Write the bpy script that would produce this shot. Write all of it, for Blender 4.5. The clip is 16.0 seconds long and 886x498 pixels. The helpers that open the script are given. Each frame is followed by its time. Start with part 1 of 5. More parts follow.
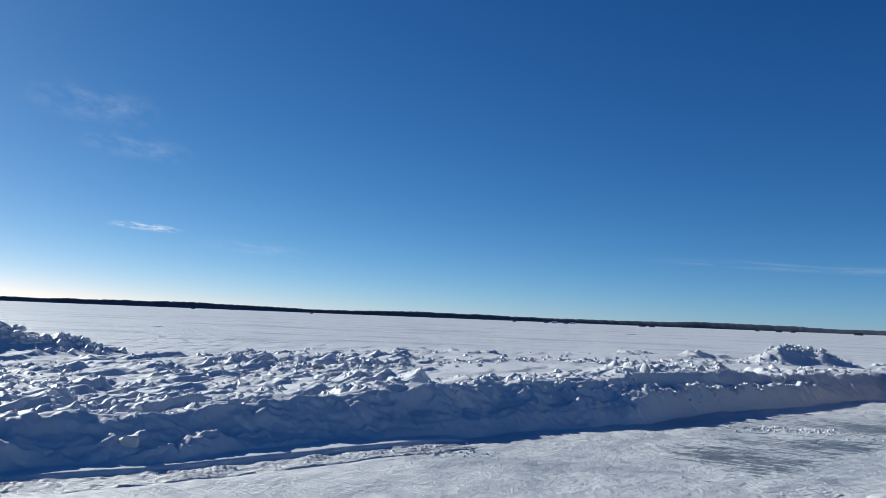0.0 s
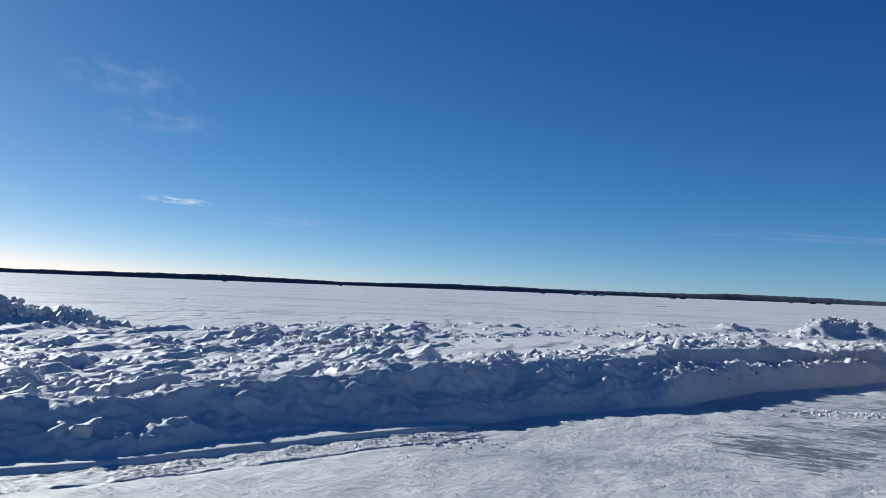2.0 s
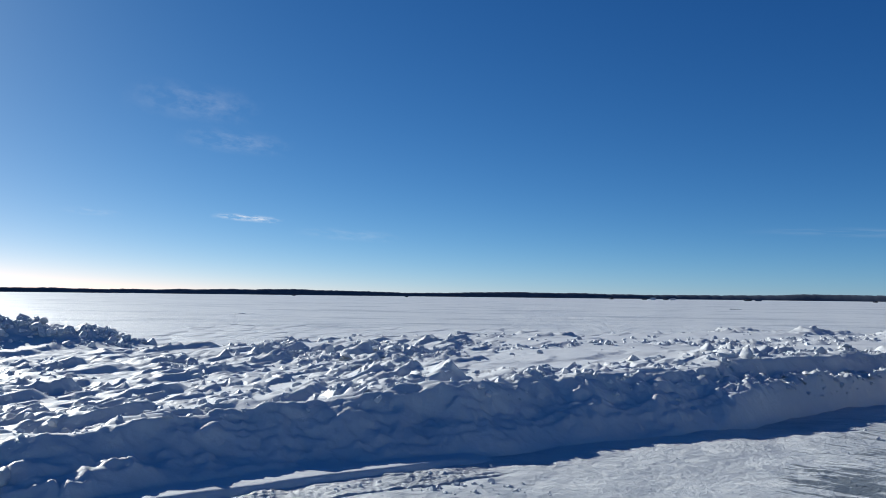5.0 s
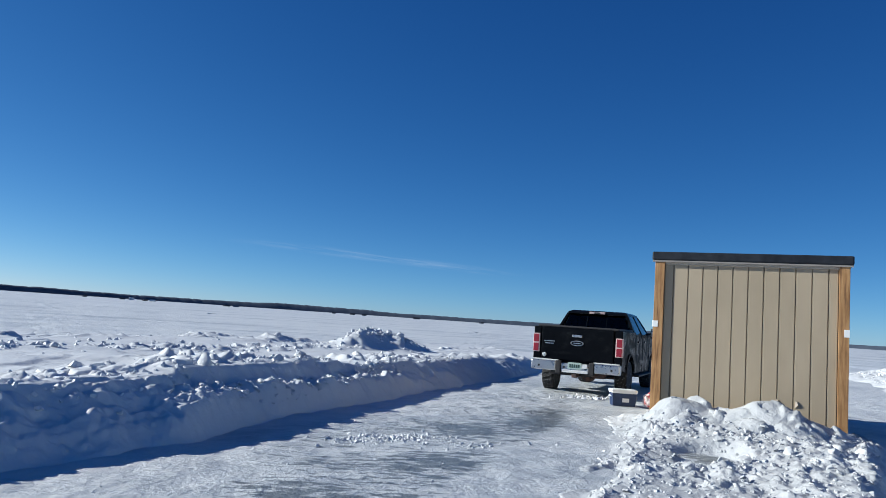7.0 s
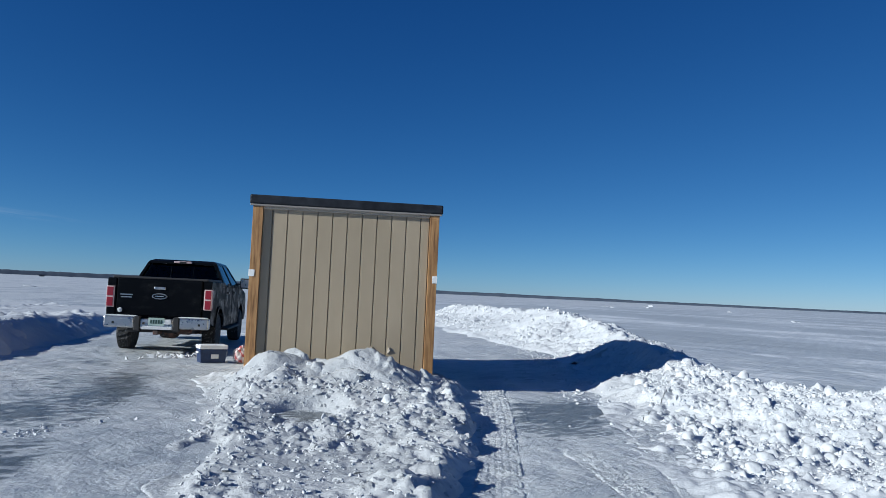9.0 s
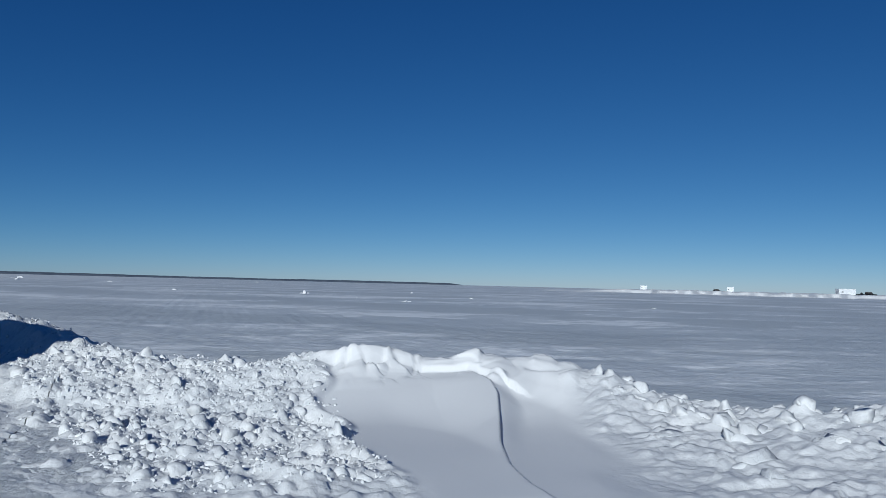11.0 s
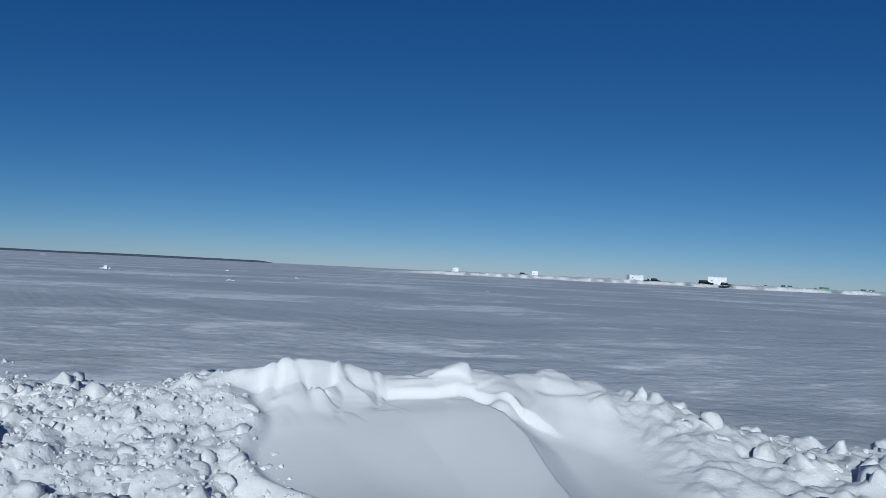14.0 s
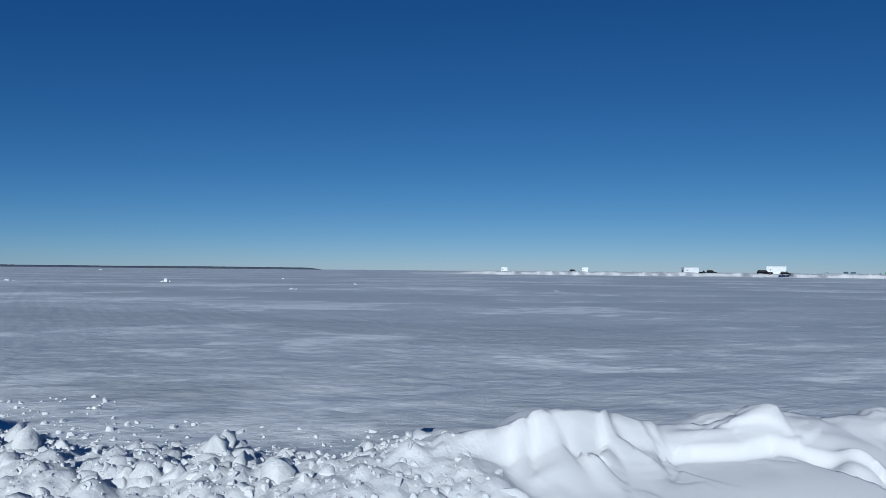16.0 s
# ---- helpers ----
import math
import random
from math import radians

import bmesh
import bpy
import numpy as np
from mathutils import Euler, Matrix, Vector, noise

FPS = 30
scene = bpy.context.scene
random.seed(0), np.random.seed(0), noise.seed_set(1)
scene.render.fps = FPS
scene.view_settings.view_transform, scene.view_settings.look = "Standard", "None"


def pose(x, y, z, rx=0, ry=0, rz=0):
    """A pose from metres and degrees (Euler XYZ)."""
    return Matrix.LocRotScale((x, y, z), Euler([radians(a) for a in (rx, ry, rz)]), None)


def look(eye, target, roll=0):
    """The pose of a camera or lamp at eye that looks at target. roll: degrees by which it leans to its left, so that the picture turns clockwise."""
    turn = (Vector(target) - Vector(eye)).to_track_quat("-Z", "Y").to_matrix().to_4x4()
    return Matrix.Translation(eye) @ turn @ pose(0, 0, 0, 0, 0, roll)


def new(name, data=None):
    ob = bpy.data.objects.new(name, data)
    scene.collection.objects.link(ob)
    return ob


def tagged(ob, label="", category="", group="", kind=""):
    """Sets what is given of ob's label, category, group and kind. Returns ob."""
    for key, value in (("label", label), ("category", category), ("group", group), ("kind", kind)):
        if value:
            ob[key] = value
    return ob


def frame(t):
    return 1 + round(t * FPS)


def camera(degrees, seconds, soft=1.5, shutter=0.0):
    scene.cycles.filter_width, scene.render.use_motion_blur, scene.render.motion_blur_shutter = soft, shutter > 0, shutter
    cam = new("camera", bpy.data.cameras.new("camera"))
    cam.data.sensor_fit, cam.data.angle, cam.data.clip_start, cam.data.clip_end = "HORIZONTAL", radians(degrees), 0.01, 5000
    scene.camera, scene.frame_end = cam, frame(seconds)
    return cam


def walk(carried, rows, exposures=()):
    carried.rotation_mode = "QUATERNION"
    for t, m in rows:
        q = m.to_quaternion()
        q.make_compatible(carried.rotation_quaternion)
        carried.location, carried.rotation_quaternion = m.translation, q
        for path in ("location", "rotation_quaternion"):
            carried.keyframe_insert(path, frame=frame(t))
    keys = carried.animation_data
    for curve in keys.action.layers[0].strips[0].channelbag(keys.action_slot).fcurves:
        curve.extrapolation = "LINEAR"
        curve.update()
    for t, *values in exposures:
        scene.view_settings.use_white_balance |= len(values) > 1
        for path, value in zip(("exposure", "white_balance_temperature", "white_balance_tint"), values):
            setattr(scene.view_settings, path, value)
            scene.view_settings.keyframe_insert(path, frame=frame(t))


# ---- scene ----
cam = camera(61.31, 16.0, soft=0.8)
# seconds, x, y, z, yaw, pitch, roll
ROWS = [
    (0, 0.000, 0.000, 1.520, 0.00, 5.25, -2.25),
    (0.5, 0.072, 0.279, 1.493, -0.20, 5.03, -3.81),
    (1, 0.094, 0.605, 1.522, -3.85, 4.16, -4.21),
    (1.5, 0.171, 0.868, 1.519, -1.95, 3.35, -2.74),
    (2, 0.252, 1.157, 1.517, 2.20, 3.04, -2.19),
    (2.5, 0.269, 1.453, 1.519, -0.10, 2.56, -2.50),
    (3, 0.327, 1.666, 1.509, 6.85, 2.11, -0.94),
    (3.2, 0.369, 1.764, 1.516, 11.91, 2.25, -0.68),
    (5.3, 0.843, 2.697, 1.503, 4.55, 3.82, -0.56),
    (5.5, 0.894, 2.783, 1.514, 0.59, 3.90, -0.50),
    (6, 1.020, 2.991, 1.499, -12.08, 4.14, -1.89),
    (6.5, 1.118, 3.200, 1.504, -23.03, 4.90, -3.25),
    (7, 1.180, 3.392, 1.497, -31.01, 5.42, -3.88),
    (7.5, 1.345, 3.627, 1.501, -36.62, 5.92, -3.96),
    (8, 1.488, 3.877, 1.465, -43.89, 4.38, -3.74),
    (8.5, 1.642, 4.129, 1.490, -53.65, 3.61, -2.89),
    (9, 1.888, 4.337, 1.492, -62.21, 3.42, -2.64),
    (9.5, 2.189, 4.480, 1.471, -75.92, 3.48, -3.03),
    (10, 2.399, 4.718, 1.508, -90.21, 3.39, -3.07),
    (10.2, 2.525, 4.766, 1.505, -94.31, 3.30, -2.38),
    (12.3, 4.517, 4.815, 1.486, -119.16, 1.75, -4.37),
    (12.5, 4.709, 4.840, 1.453, -120.09, 1.58, -4.77),
    (13, 5.310, 4.956, 1.493, -122.49, 2.12, -3.84),
    (13.5, 5.944, 5.021, 1.518, -122.02, 2.37, -2.60),
    (14, 6.618, 5.189, 1.495, -121.57, 1.68, -2.78),
    (14.5, 7.244, 5.281, 1.502, -121.14, 1.59, -1.17),
    (15, 7.833, 5.394, 1.475, -120.38, 2.12, -1.67),
    (15.5, 8.406, 5.492, 1.493, -119.83, 2.54, -1.66),
    (16, 8.961, 5.496, 1.503, -118.03, 1.64, -0.55),
]
walk(cam, [(t, pose(x, y, z, 90 + pitch, roll, yaw)) for t, x, y, z, yaw, pitch, roll in ROWS],
     [(0, 0.4, 6720, 10), (3.2, 0.34, 6720, 10), (5.5, 0.35, 6680, 10), (6, 0.46, 6620, 10), (7, 0.56, 6560, 10), (8, 0.46, 6400, 10), (9, 0.16, 6300, 10), (10, -0.08, 6250, 10),
      (12.5, -0.42, 6220, 10), (16, -0.32, 6080, 10)])

# ---- world and sun ----
SUN_EL, SUN_AZ = 23.0, 142.0          # degrees; azimuth counter-clockwise from +x, towards the sun
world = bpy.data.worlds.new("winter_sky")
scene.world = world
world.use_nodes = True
wn = world.node_tree.nodes
sky = wn.new("ShaderNodeTexSky")
sky.sky_type = "NISHITA"
sky.sun_disc = False
sky.sun_elevation = radians(SUN_EL)
sky.sun_rotation = radians(90 - SUN_AZ)
sky.altitude = 400
sky.air_density, sky.dust_density, sky.ozone_density = 0.5, 0.16, 3.0
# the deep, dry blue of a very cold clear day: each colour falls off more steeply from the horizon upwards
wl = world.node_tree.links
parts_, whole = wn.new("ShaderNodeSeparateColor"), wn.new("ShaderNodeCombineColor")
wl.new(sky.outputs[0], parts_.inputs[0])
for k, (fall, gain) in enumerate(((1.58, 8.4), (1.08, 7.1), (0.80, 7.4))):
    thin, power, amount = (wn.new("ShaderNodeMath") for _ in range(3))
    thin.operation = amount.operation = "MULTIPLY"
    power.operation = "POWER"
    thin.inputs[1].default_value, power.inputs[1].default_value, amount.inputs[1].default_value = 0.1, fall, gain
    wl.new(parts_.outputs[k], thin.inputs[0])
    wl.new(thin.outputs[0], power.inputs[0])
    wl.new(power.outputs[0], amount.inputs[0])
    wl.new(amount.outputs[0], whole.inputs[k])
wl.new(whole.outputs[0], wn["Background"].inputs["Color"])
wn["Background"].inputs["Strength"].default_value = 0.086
sun = new("sun", bpy.data.lights.new("sun", "SUN"))
sun.data.energy, sun.data.angle, sun.data.color = 5.0, radians(0.53), (0.95, 0.985, 0.95)
ce = math.cos(radians(SUN_EL))
SUN_DIR = Vector((ce * math.cos(radians(SUN_AZ)), ce * math.sin(radians(SUN_AZ)), math.sin(radians(SUN_EL))))
sun.matrix_world = look(SUN_DIR * 60, (0, 0, 0))


# ---- noise over arrays ----
def hash01(ix, iy, seed):
    h = (ix.astype(np.int64) * 374761393 + iy.astype(np.int64) * 668265263 + seed * 1442695041) & 0xFFFFFFFF
    h = ((h ^ (h >> 13)) * 1274126177) & 0xFFFFFFFF
    h = ((h ^ (h >> 16)) * 2246822519) & 0xFFFFFFFF
    return ((h ^ (h >> 15)) & 0xFFFFFF) / float(0x1000000)


def vnoise(x, y, seed):
    ix, iy = np.floor(x), np.floor(y)
    fx, fy = x - ix, y - iy
    fx, fy = fx * fx * fx * (fx * (fx * 6 - 15) + 10), fy * fy * fy * (fy * (fy * 6 - 15) + 10)
    a, b = hash01(ix, iy, seed), hash01(ix + 1, iy, seed)
    c, d = hash01(ix, iy + 1, seed), hash01(ix + 1, iy + 1, seed)
    return 2 * (a + (b - a) * fx + (c - a) * fy + (a - b - c + d) * fx * fy) - 1


def fbm(x, y, octaves, seed, gain=0.5):
    total, amp = 0.0, 1.0
    for k in range(octaves):
        total = total + amp * vnoise(x * 2 ** k + 17.3 * k, y * 2 ** k - 9.1 * k, seed + k)
        amp *= gain
    return total


def cells(x, y, seed):
    """Nearest and second distance to scattered points, and a random value of the nearest one."""
    ix, iy = np.floor(x), np.floor(y)
    f1, f2, r = np.full(x.shape, 9.0), np.full(x.shape, 9.0), np.zeros(x.shape)
    for dx in (-1, 0, 1):
        for dy in (-1, 0, 1):
            cx, cy = ix + dx, iy + dy
            px, py = cx + hash01(cx, cy, seed), cy + hash01(cx, cy, seed + 7)
            d = np.hypot(x - px, y - py)
            near = d < f1
            f2 = np.where(near, f1, np.minimum(f2, d))
            r = np.where(near, hash01(cx, cy, seed + 13), r)
            f1 = np.where(near, d, f1)
    return f1, f2, r


def smooth(a, b, x):
    t = np.clip((x - a) / (b - a), 0, 1)
    return t * t * (3 - 2 * t)


def clods(x, y, size, seed):
    """Heaped lumps of broken snow, 0 to 1."""
    wx, wy = x / size + 0.25 * vnoise(x / size * 1.7, y / size * 1.7, seed + 3), y / size + 0.25 * vnoise(x / size * 1.7, y / size * 1.7, seed + 5)
    f1, f2, r = cells(wx, wy, seed)
    return (0.35 + 0.65 * r) * np.sqrt(np.clip(f2 - f1, 0, 0.55) / 0.55) * np.clip(1.15 - f1, 0, 1)


def slabs(x, y, size, seed, share=0.45):
    """Tilted plates of broken crust, some cells only, 0 where there is none."""
    wx, wy = x / size + 0.3 * vnoise(x / size * 1.3, y / size * 1.3, seed + 3), y / size + 0.3 * vnoise(x / size * 1.3, y / size * 1.3, seed + 5)
    f1, f2, r = cells(wx, wy, seed)
    r2 = (r * 7.31) % 1.0
    lean = (f1 - 0.35) * (0.6 + 0.8 * r2)
    up = np.clip((r - (1 - share)) / share, 0, 1)
    return smooth(0.0, 0.13, f2 - f1) * (r > 1 - share) * (0.35 + 0.65 * up) * np.clip(0.9 - lean, 0.15, 1.2)


def tailed(x, y, size, seed, share, wind, steps=5, step=0.13, keep=0.72):
    """Slabs with a drift of snow trailing downwind of each."""
    z = slabs(x, y, size, seed, share)
    for k in range(1, steps + 1):
        z = np.maximum(z, keep ** k * slabs(x - wind[0] * step * k, y - wind[1] * step * k, size, seed, share))
    return z


def drifts(x, y, seed, along=0.35, length=2.4, width=0.7):
    """Wind-carved ridges that run along one direction (radians)."""
    c, s = math.cos(along), math.sin(along)
    u, v = (x * c + y * s) / length, (-x * s + y * c) / width
    v = v + 0.6 * vnoise(u * 0.9, v * 0.5, seed + 1)
    n = vnoise(u, v, seed) + 0.4 * vnoise(u * 2.1, v * 2.1, seed + 2)
    return np.clip(1 - np.abs(n) * 1.6, 0, 1) ** 1.5


def sastrugi(x, y, size, seed, heading, share=0.8):
    """Wind-carved drifts, 0 to 1: each rises smoothly downwind to a curved crest and breaks off steeply behind it."""
    c, s = math.cos(heading), math.sin(heading)
    ix, iy = np.floor(x / size), np.floor(y / size)
    best = np.zeros(x.shape)
    for dx in (-1, 0, 1):
        for dy in (-1, 0, 1):
            cx, cy = ix + dx, iy + dy
            ex, ey = x / size - cx - hash01(cx, cy, seed), y / size - cy - hash01(cx, cy, seed + 7)
            r, q = hash01(cx, cy, seed + 13), hash01(cx, cy, seed + 19)
            v = (-ex * s + ey * c) / (0.42 + 0.35 * q)
            u = (ex * c + ey * s) / (0.75 + 0.25 * r) - 0.15 + (0.30 + 0.4 * q) * v * v + 0.25 * (q - 0.5) * v
            up = np.where(u < 0, np.clip(1 + u, 0, 1) ** 1.5, np.clip(1 - u / 0.13, 0, 1))
            best = np.maximum(best, (r < share) * (0.4 + 0.6 * r) * up * np.clip(1 - v * v, 0, 1) ** 0.6)
    return best


def along_line(x, y, line):
    """For points and a line of rows (x, y, values...): the signed distance (right-hand side positive) and the values at the nearest place."""
    line = np.array(line, float)
    best, side = np.full(x.shape, 1e9), np.ones(x.shape)
    vals = np.zeros(x.shape + (line.shape[1] - 2,))
    for a, b in zip(line[:-1], line[1:]):
        d = b[:2] - a[:2]
        t = np.clip(((x - a[0]) * d[0] + (y - a[1]) * d[1]) / (d @ d), 0, 1)
        ex, ey = x - a[0] - t * d[0], y - a[1] - t * d[1]
        dist = np.hypot(ex, ey)
        near = dist < best
        best = np.where(near, dist, best)
        side = np.where(near, np.where(d[0] * ey - d[1] * ex <= 0, 1.0, -1.0), side)
        vals = np.where(near[..., None], a[2:] + t[..., None] * (b[2:] - a[2:]), vals)
    if vals.shape[-1]:
        total, vals = np.zeros(x.shape), vals * 0
        for a, b in zip(line[:-1], line[1:]):
            d = b[:2] - a[:2]
            t = np.clip(((x - a[0]) * d[0] + (y - a[1]) * d[1]) / (d @ d), 0, 1)
            w = np.exp(-(np.hypot(x - a[0] - t * d[0], y - a[1] - t * d[1]) - best) / 0.35)
            total += w
            vals = vals + w[..., None] * (a[2:] + t[..., None] * (b[2:] - a[2:]))
        vals = vals / total[..., None]
    return best * side, vals


# ---- meshes ----
def mesh_of(name, verts, faces, mat, smooth_faces=True):
    me = bpy.data.meshes.new(name)
    verts, faces = np.asarray(verts, np.float32), np.asarray(faces, np.int32)
    n = faces.shape[1]
    me.vertices.add(len(verts))
    me.vertices.foreach_set("co", verts.ravel())
    me.loops.add(faces.size)
    me.loops.foreach_set("vertex_index", faces.ravel())
    me.polygons.add(len(faces))
    me.polygons.foreach_set("loop_start", np.arange(0, faces.size, n, dtype=np.int32))
    me.polygons.foreach_set("use_smooth", np.full(len(faces), smooth_faces, dtype=bool))
    me.update(calc_edges=True)
    me.materials.append(mat)
    return me


def grid_mesh(name, X, Y, Z, mat, keep=None):
    """A sheet over a grid of places; keep drops the quads outside a mask."""
    ny, nx = X.shape
    idx = np.arange(nx * ny).reshape(ny, nx)
    q = np.stack([idx[:-1, :-1], idx[:-1, 1:], idx[1:, 1:], idx[1:, :-1]], -1)
    if keep is not None:
        m = keep[:-1, :-1] | keep[:-1, 1:] | keep[1:, 1:] | keep[1:, :-1]
        q = q[m]
        used = np.unique(q)
        remap = np.zeros(nx * ny, np.int32)
        remap[used] = np.arange(len(used))
        v = np.stack([X, Y, Z], -1).reshape(-1, 3)[used]
        return mesh_of(name, v, remap[q.reshape(-1, 4)], mat), used
    return mesh_of(name, np.stack([X, Y, Z], -1).reshape(-1, 3), q.reshape(-1, 4), mat), None


def thing(name, label, category, group="", kind="", at=None):
    ob = new(name)
    ob.empty_display_size = 0.2
    if at is not None:
        ob.matrix_world = at
    return tagged(ob, label, category, group, kind)


def part(name, bm, mat, parent=None, label="", smooth_faces=False):
    me = bpy.data.meshes.new(name)
    bmesh.ops.recalc_face_normals(bm, faces=bm.faces)
    bm.to_mesh(me)
    bm.free()
    me.materials.append(mat)
    if smooth_faces:
        me.polygons.foreach_set("use_smooth", np.ones(len(me.polygons), bool))
    ob = new(name, me)
    ob.parent = parent
    if label:
        ob["label"] = label
    return ob


def box_bm(x0, x1, y0, y1, z0, z1, bevel=0.0, segments=2, bm=None):
    own = bm is None
    b = bmesh.new()
    bmesh.ops.create_cube(b, size=1)
    for v in b.verts:
        v.co = Vector(((x0 + x1) / 2 + v.co.x * (x1 - x0), (y0 + y1) / 2 + v.co.y * (y1 - y0), (z0 + z1) / 2 + v.co.z * (z1 - z0)))
    if bevel:
        bmesh.ops.bevel(b, geom=b.edges[:], offset=bevel, segments=segments, affect="EDGES", profile=0.5)
    if own:
        return b
    return join_bm(bm, b)


def join_bm(bm, other):
    me = bpy.data.meshes.new("join")
    other.to_mesh(me)
    other.free()
    bm.from_mesh(me)
    bpy.data.meshes.remove(me)
    return bm


def prism_bm(outline, y0, y1, bevel=0.0):
    """An outline of (x, z) drawn out from y0 to y1."""
    bm = bmesh.new()
    a = [bm.verts.new((x, y0, z)) for x, z in outline]
    b = [bm.verts.new((x, y1, z)) for x, z in outline]
    bm.faces.new(a)
    bm.faces.new(b[::-1])
    n = len(a)
    for i in range(n):
        bm.faces.new((a[i], b[i], b[(i + 1) % n], a[(i + 1) % n]))
    bmesh.ops.recalc_face_normals(bm, faces=bm.faces)
    if bevel:
        bmesh.ops.bevel(bm, geom=bm.edges[:], offset=bevel, segments=2, affect="EDGES", profile=0.5)
    return bm


def loft_bm(rings):
    bm = bmesh.new()
    vs = [[bm.verts.new(p) for p in ring] for ring in rings]
    n = len(rings[0])
    for a, b in zip(vs[:-1], vs[1:]):
        for i in range(n):
            bm.faces.new((a[i], a[(i + 1) % n], b[(i + 1) % n], b[i]))
    bm.faces.new(vs[0][::-1])
    bm.faces.new(vs[-1])
    return bm


def lathe_bm(profile, segments=32):
    """A profile of (radius, y) turned about the y axis."""
    bm = bmesh.new()
    rings = []
    for r, y in profile:
        rings.append([bm.verts.new((r * math.cos(2 * math.pi * k / segments), y, r * math.sin(2 * math.pi * k / segments))) for k in range(segments)])
    for a, b in zip(rings[:-1], rings[1:]):
        for i in range(segments):
            bm.faces.new((a[i], a[(i + 1) % segments], b[(i + 1) % segments], b[i]))
    bm.faces.new(rings[0])
    bm.faces.new(rings[-1][::-1])
    return bm


# ---- materials ----
def material(name, base, rough=0.5, metal=0.0, spec=0.5):
    m = bpy.data.materials.new(name)
    m.use_nodes = True
    p = m.node_tree.nodes["Principled BSDF"]
    p.inputs["Base Color"].default_value = (*base, 1)
    p.inputs["Roughness"].default_value = rough
    p.inputs["Metallic"].default_value = metal
    p.inputs["Specular IOR Level"].default_value = spec
    return m, m.node_tree.nodes, m.node_tree.links, p


def tex_noise(nodes, links, vector, scale, detail=4, rough=0.55):
    n = nodes.new("ShaderNodeTexNoise")
    n.inputs["Scale"].default_value = scale
    n.inputs["Detail"].default_value = detail
    n.inputs["Roughness"].default_value = rough
    if vector is not None:
        links.new(vector, n.inputs["Vector"])
    return n.outputs["Fac"]


def ramp(nodes, links, fac, stops):
    r = nodes.new("ShaderNodeValToRGB")
    while len(r.color_ramp.elements) < len(stops):
        r.color_ramp.elements.new(0.5)
    for e, (pos, col) in zip(r.color_ramp.elements, stops):
        e.position, e.color = pos, (*col, 1)
    links.new(fac, r.inputs["Fac"])
    return r.outputs["Color"]


def mapped(nodes, links, scale=(1, 1, 1), turn=0.0, coord="Object"):
    tc = nodes.new("ShaderNodeTexCoord")
    mp = nodes.new("ShaderNodeMapping")
    mp.inputs["Scale"].default_value = scale
    mp.inputs["Rotation"].default_value = (0, 0, turn)
    links.new(tc.outputs[coord], mp.inputs["Vector"])
    return mp.outputs["Vector"]


def stretched(nodes, links, along, length):
    """Coordinates in which textures run out along one direction (degrees from +x)."""
    tc, mp = nodes.new("ShaderNodeTexCoord"), nodes.new("ShaderNodeMapping")
    mp.vector_type = "TEXTURE"
    mp.inputs["Scale"].default_value = (length, 1, 1)
    mp.inputs["Rotation"].default_value = (0, 0, radians(along))
    links.new(tc.outputs["Object"], mp.inputs["Vector"])
    return mp.outputs["Vector"]


def bump(nodes, links, height, strength, distance, normal=None):
    b = nodes.new("ShaderNodeBump")
    b.inputs["Strength"].default_value = strength
    b.inputs["Distance"].default_value = distance
    links.new(height, b.inputs["Height"])
    if normal is not None:
        links.new(normal, b.inputs["Normal"])
    return b.outputs["Normal"]


def mix_col(nodes, links, fac, a, b):
    m = nodes.new("ShaderNodeMix")
    m.data_type = "RGBA"
    for sock, val in ((m.inputs["Factor"], fac), (m.inputs["A"], a), (m.inputs["B"], b)):
        if isinstance(val, (int, float)):
            sock.default_value = val
        elif isinstance(val, tuple):
            sock.default_value = (*val, 1)
        else:
            links.new(val, sock)
    return m.outputs["Result"]


def math_node(nodes, links, op, a, b=0.0, clamp=False):
    m = nodes.new("ShaderNodeMath")
    m.operation, m.use_clamp = op, clamp
    for sock, val in ((m.inputs[0], a), (m.inputs[1], b)):
        if isinstance(val, (int, float)):
            sock.default_value = val
        else:
            links.new(val, sock)
    return m.outputs[0]


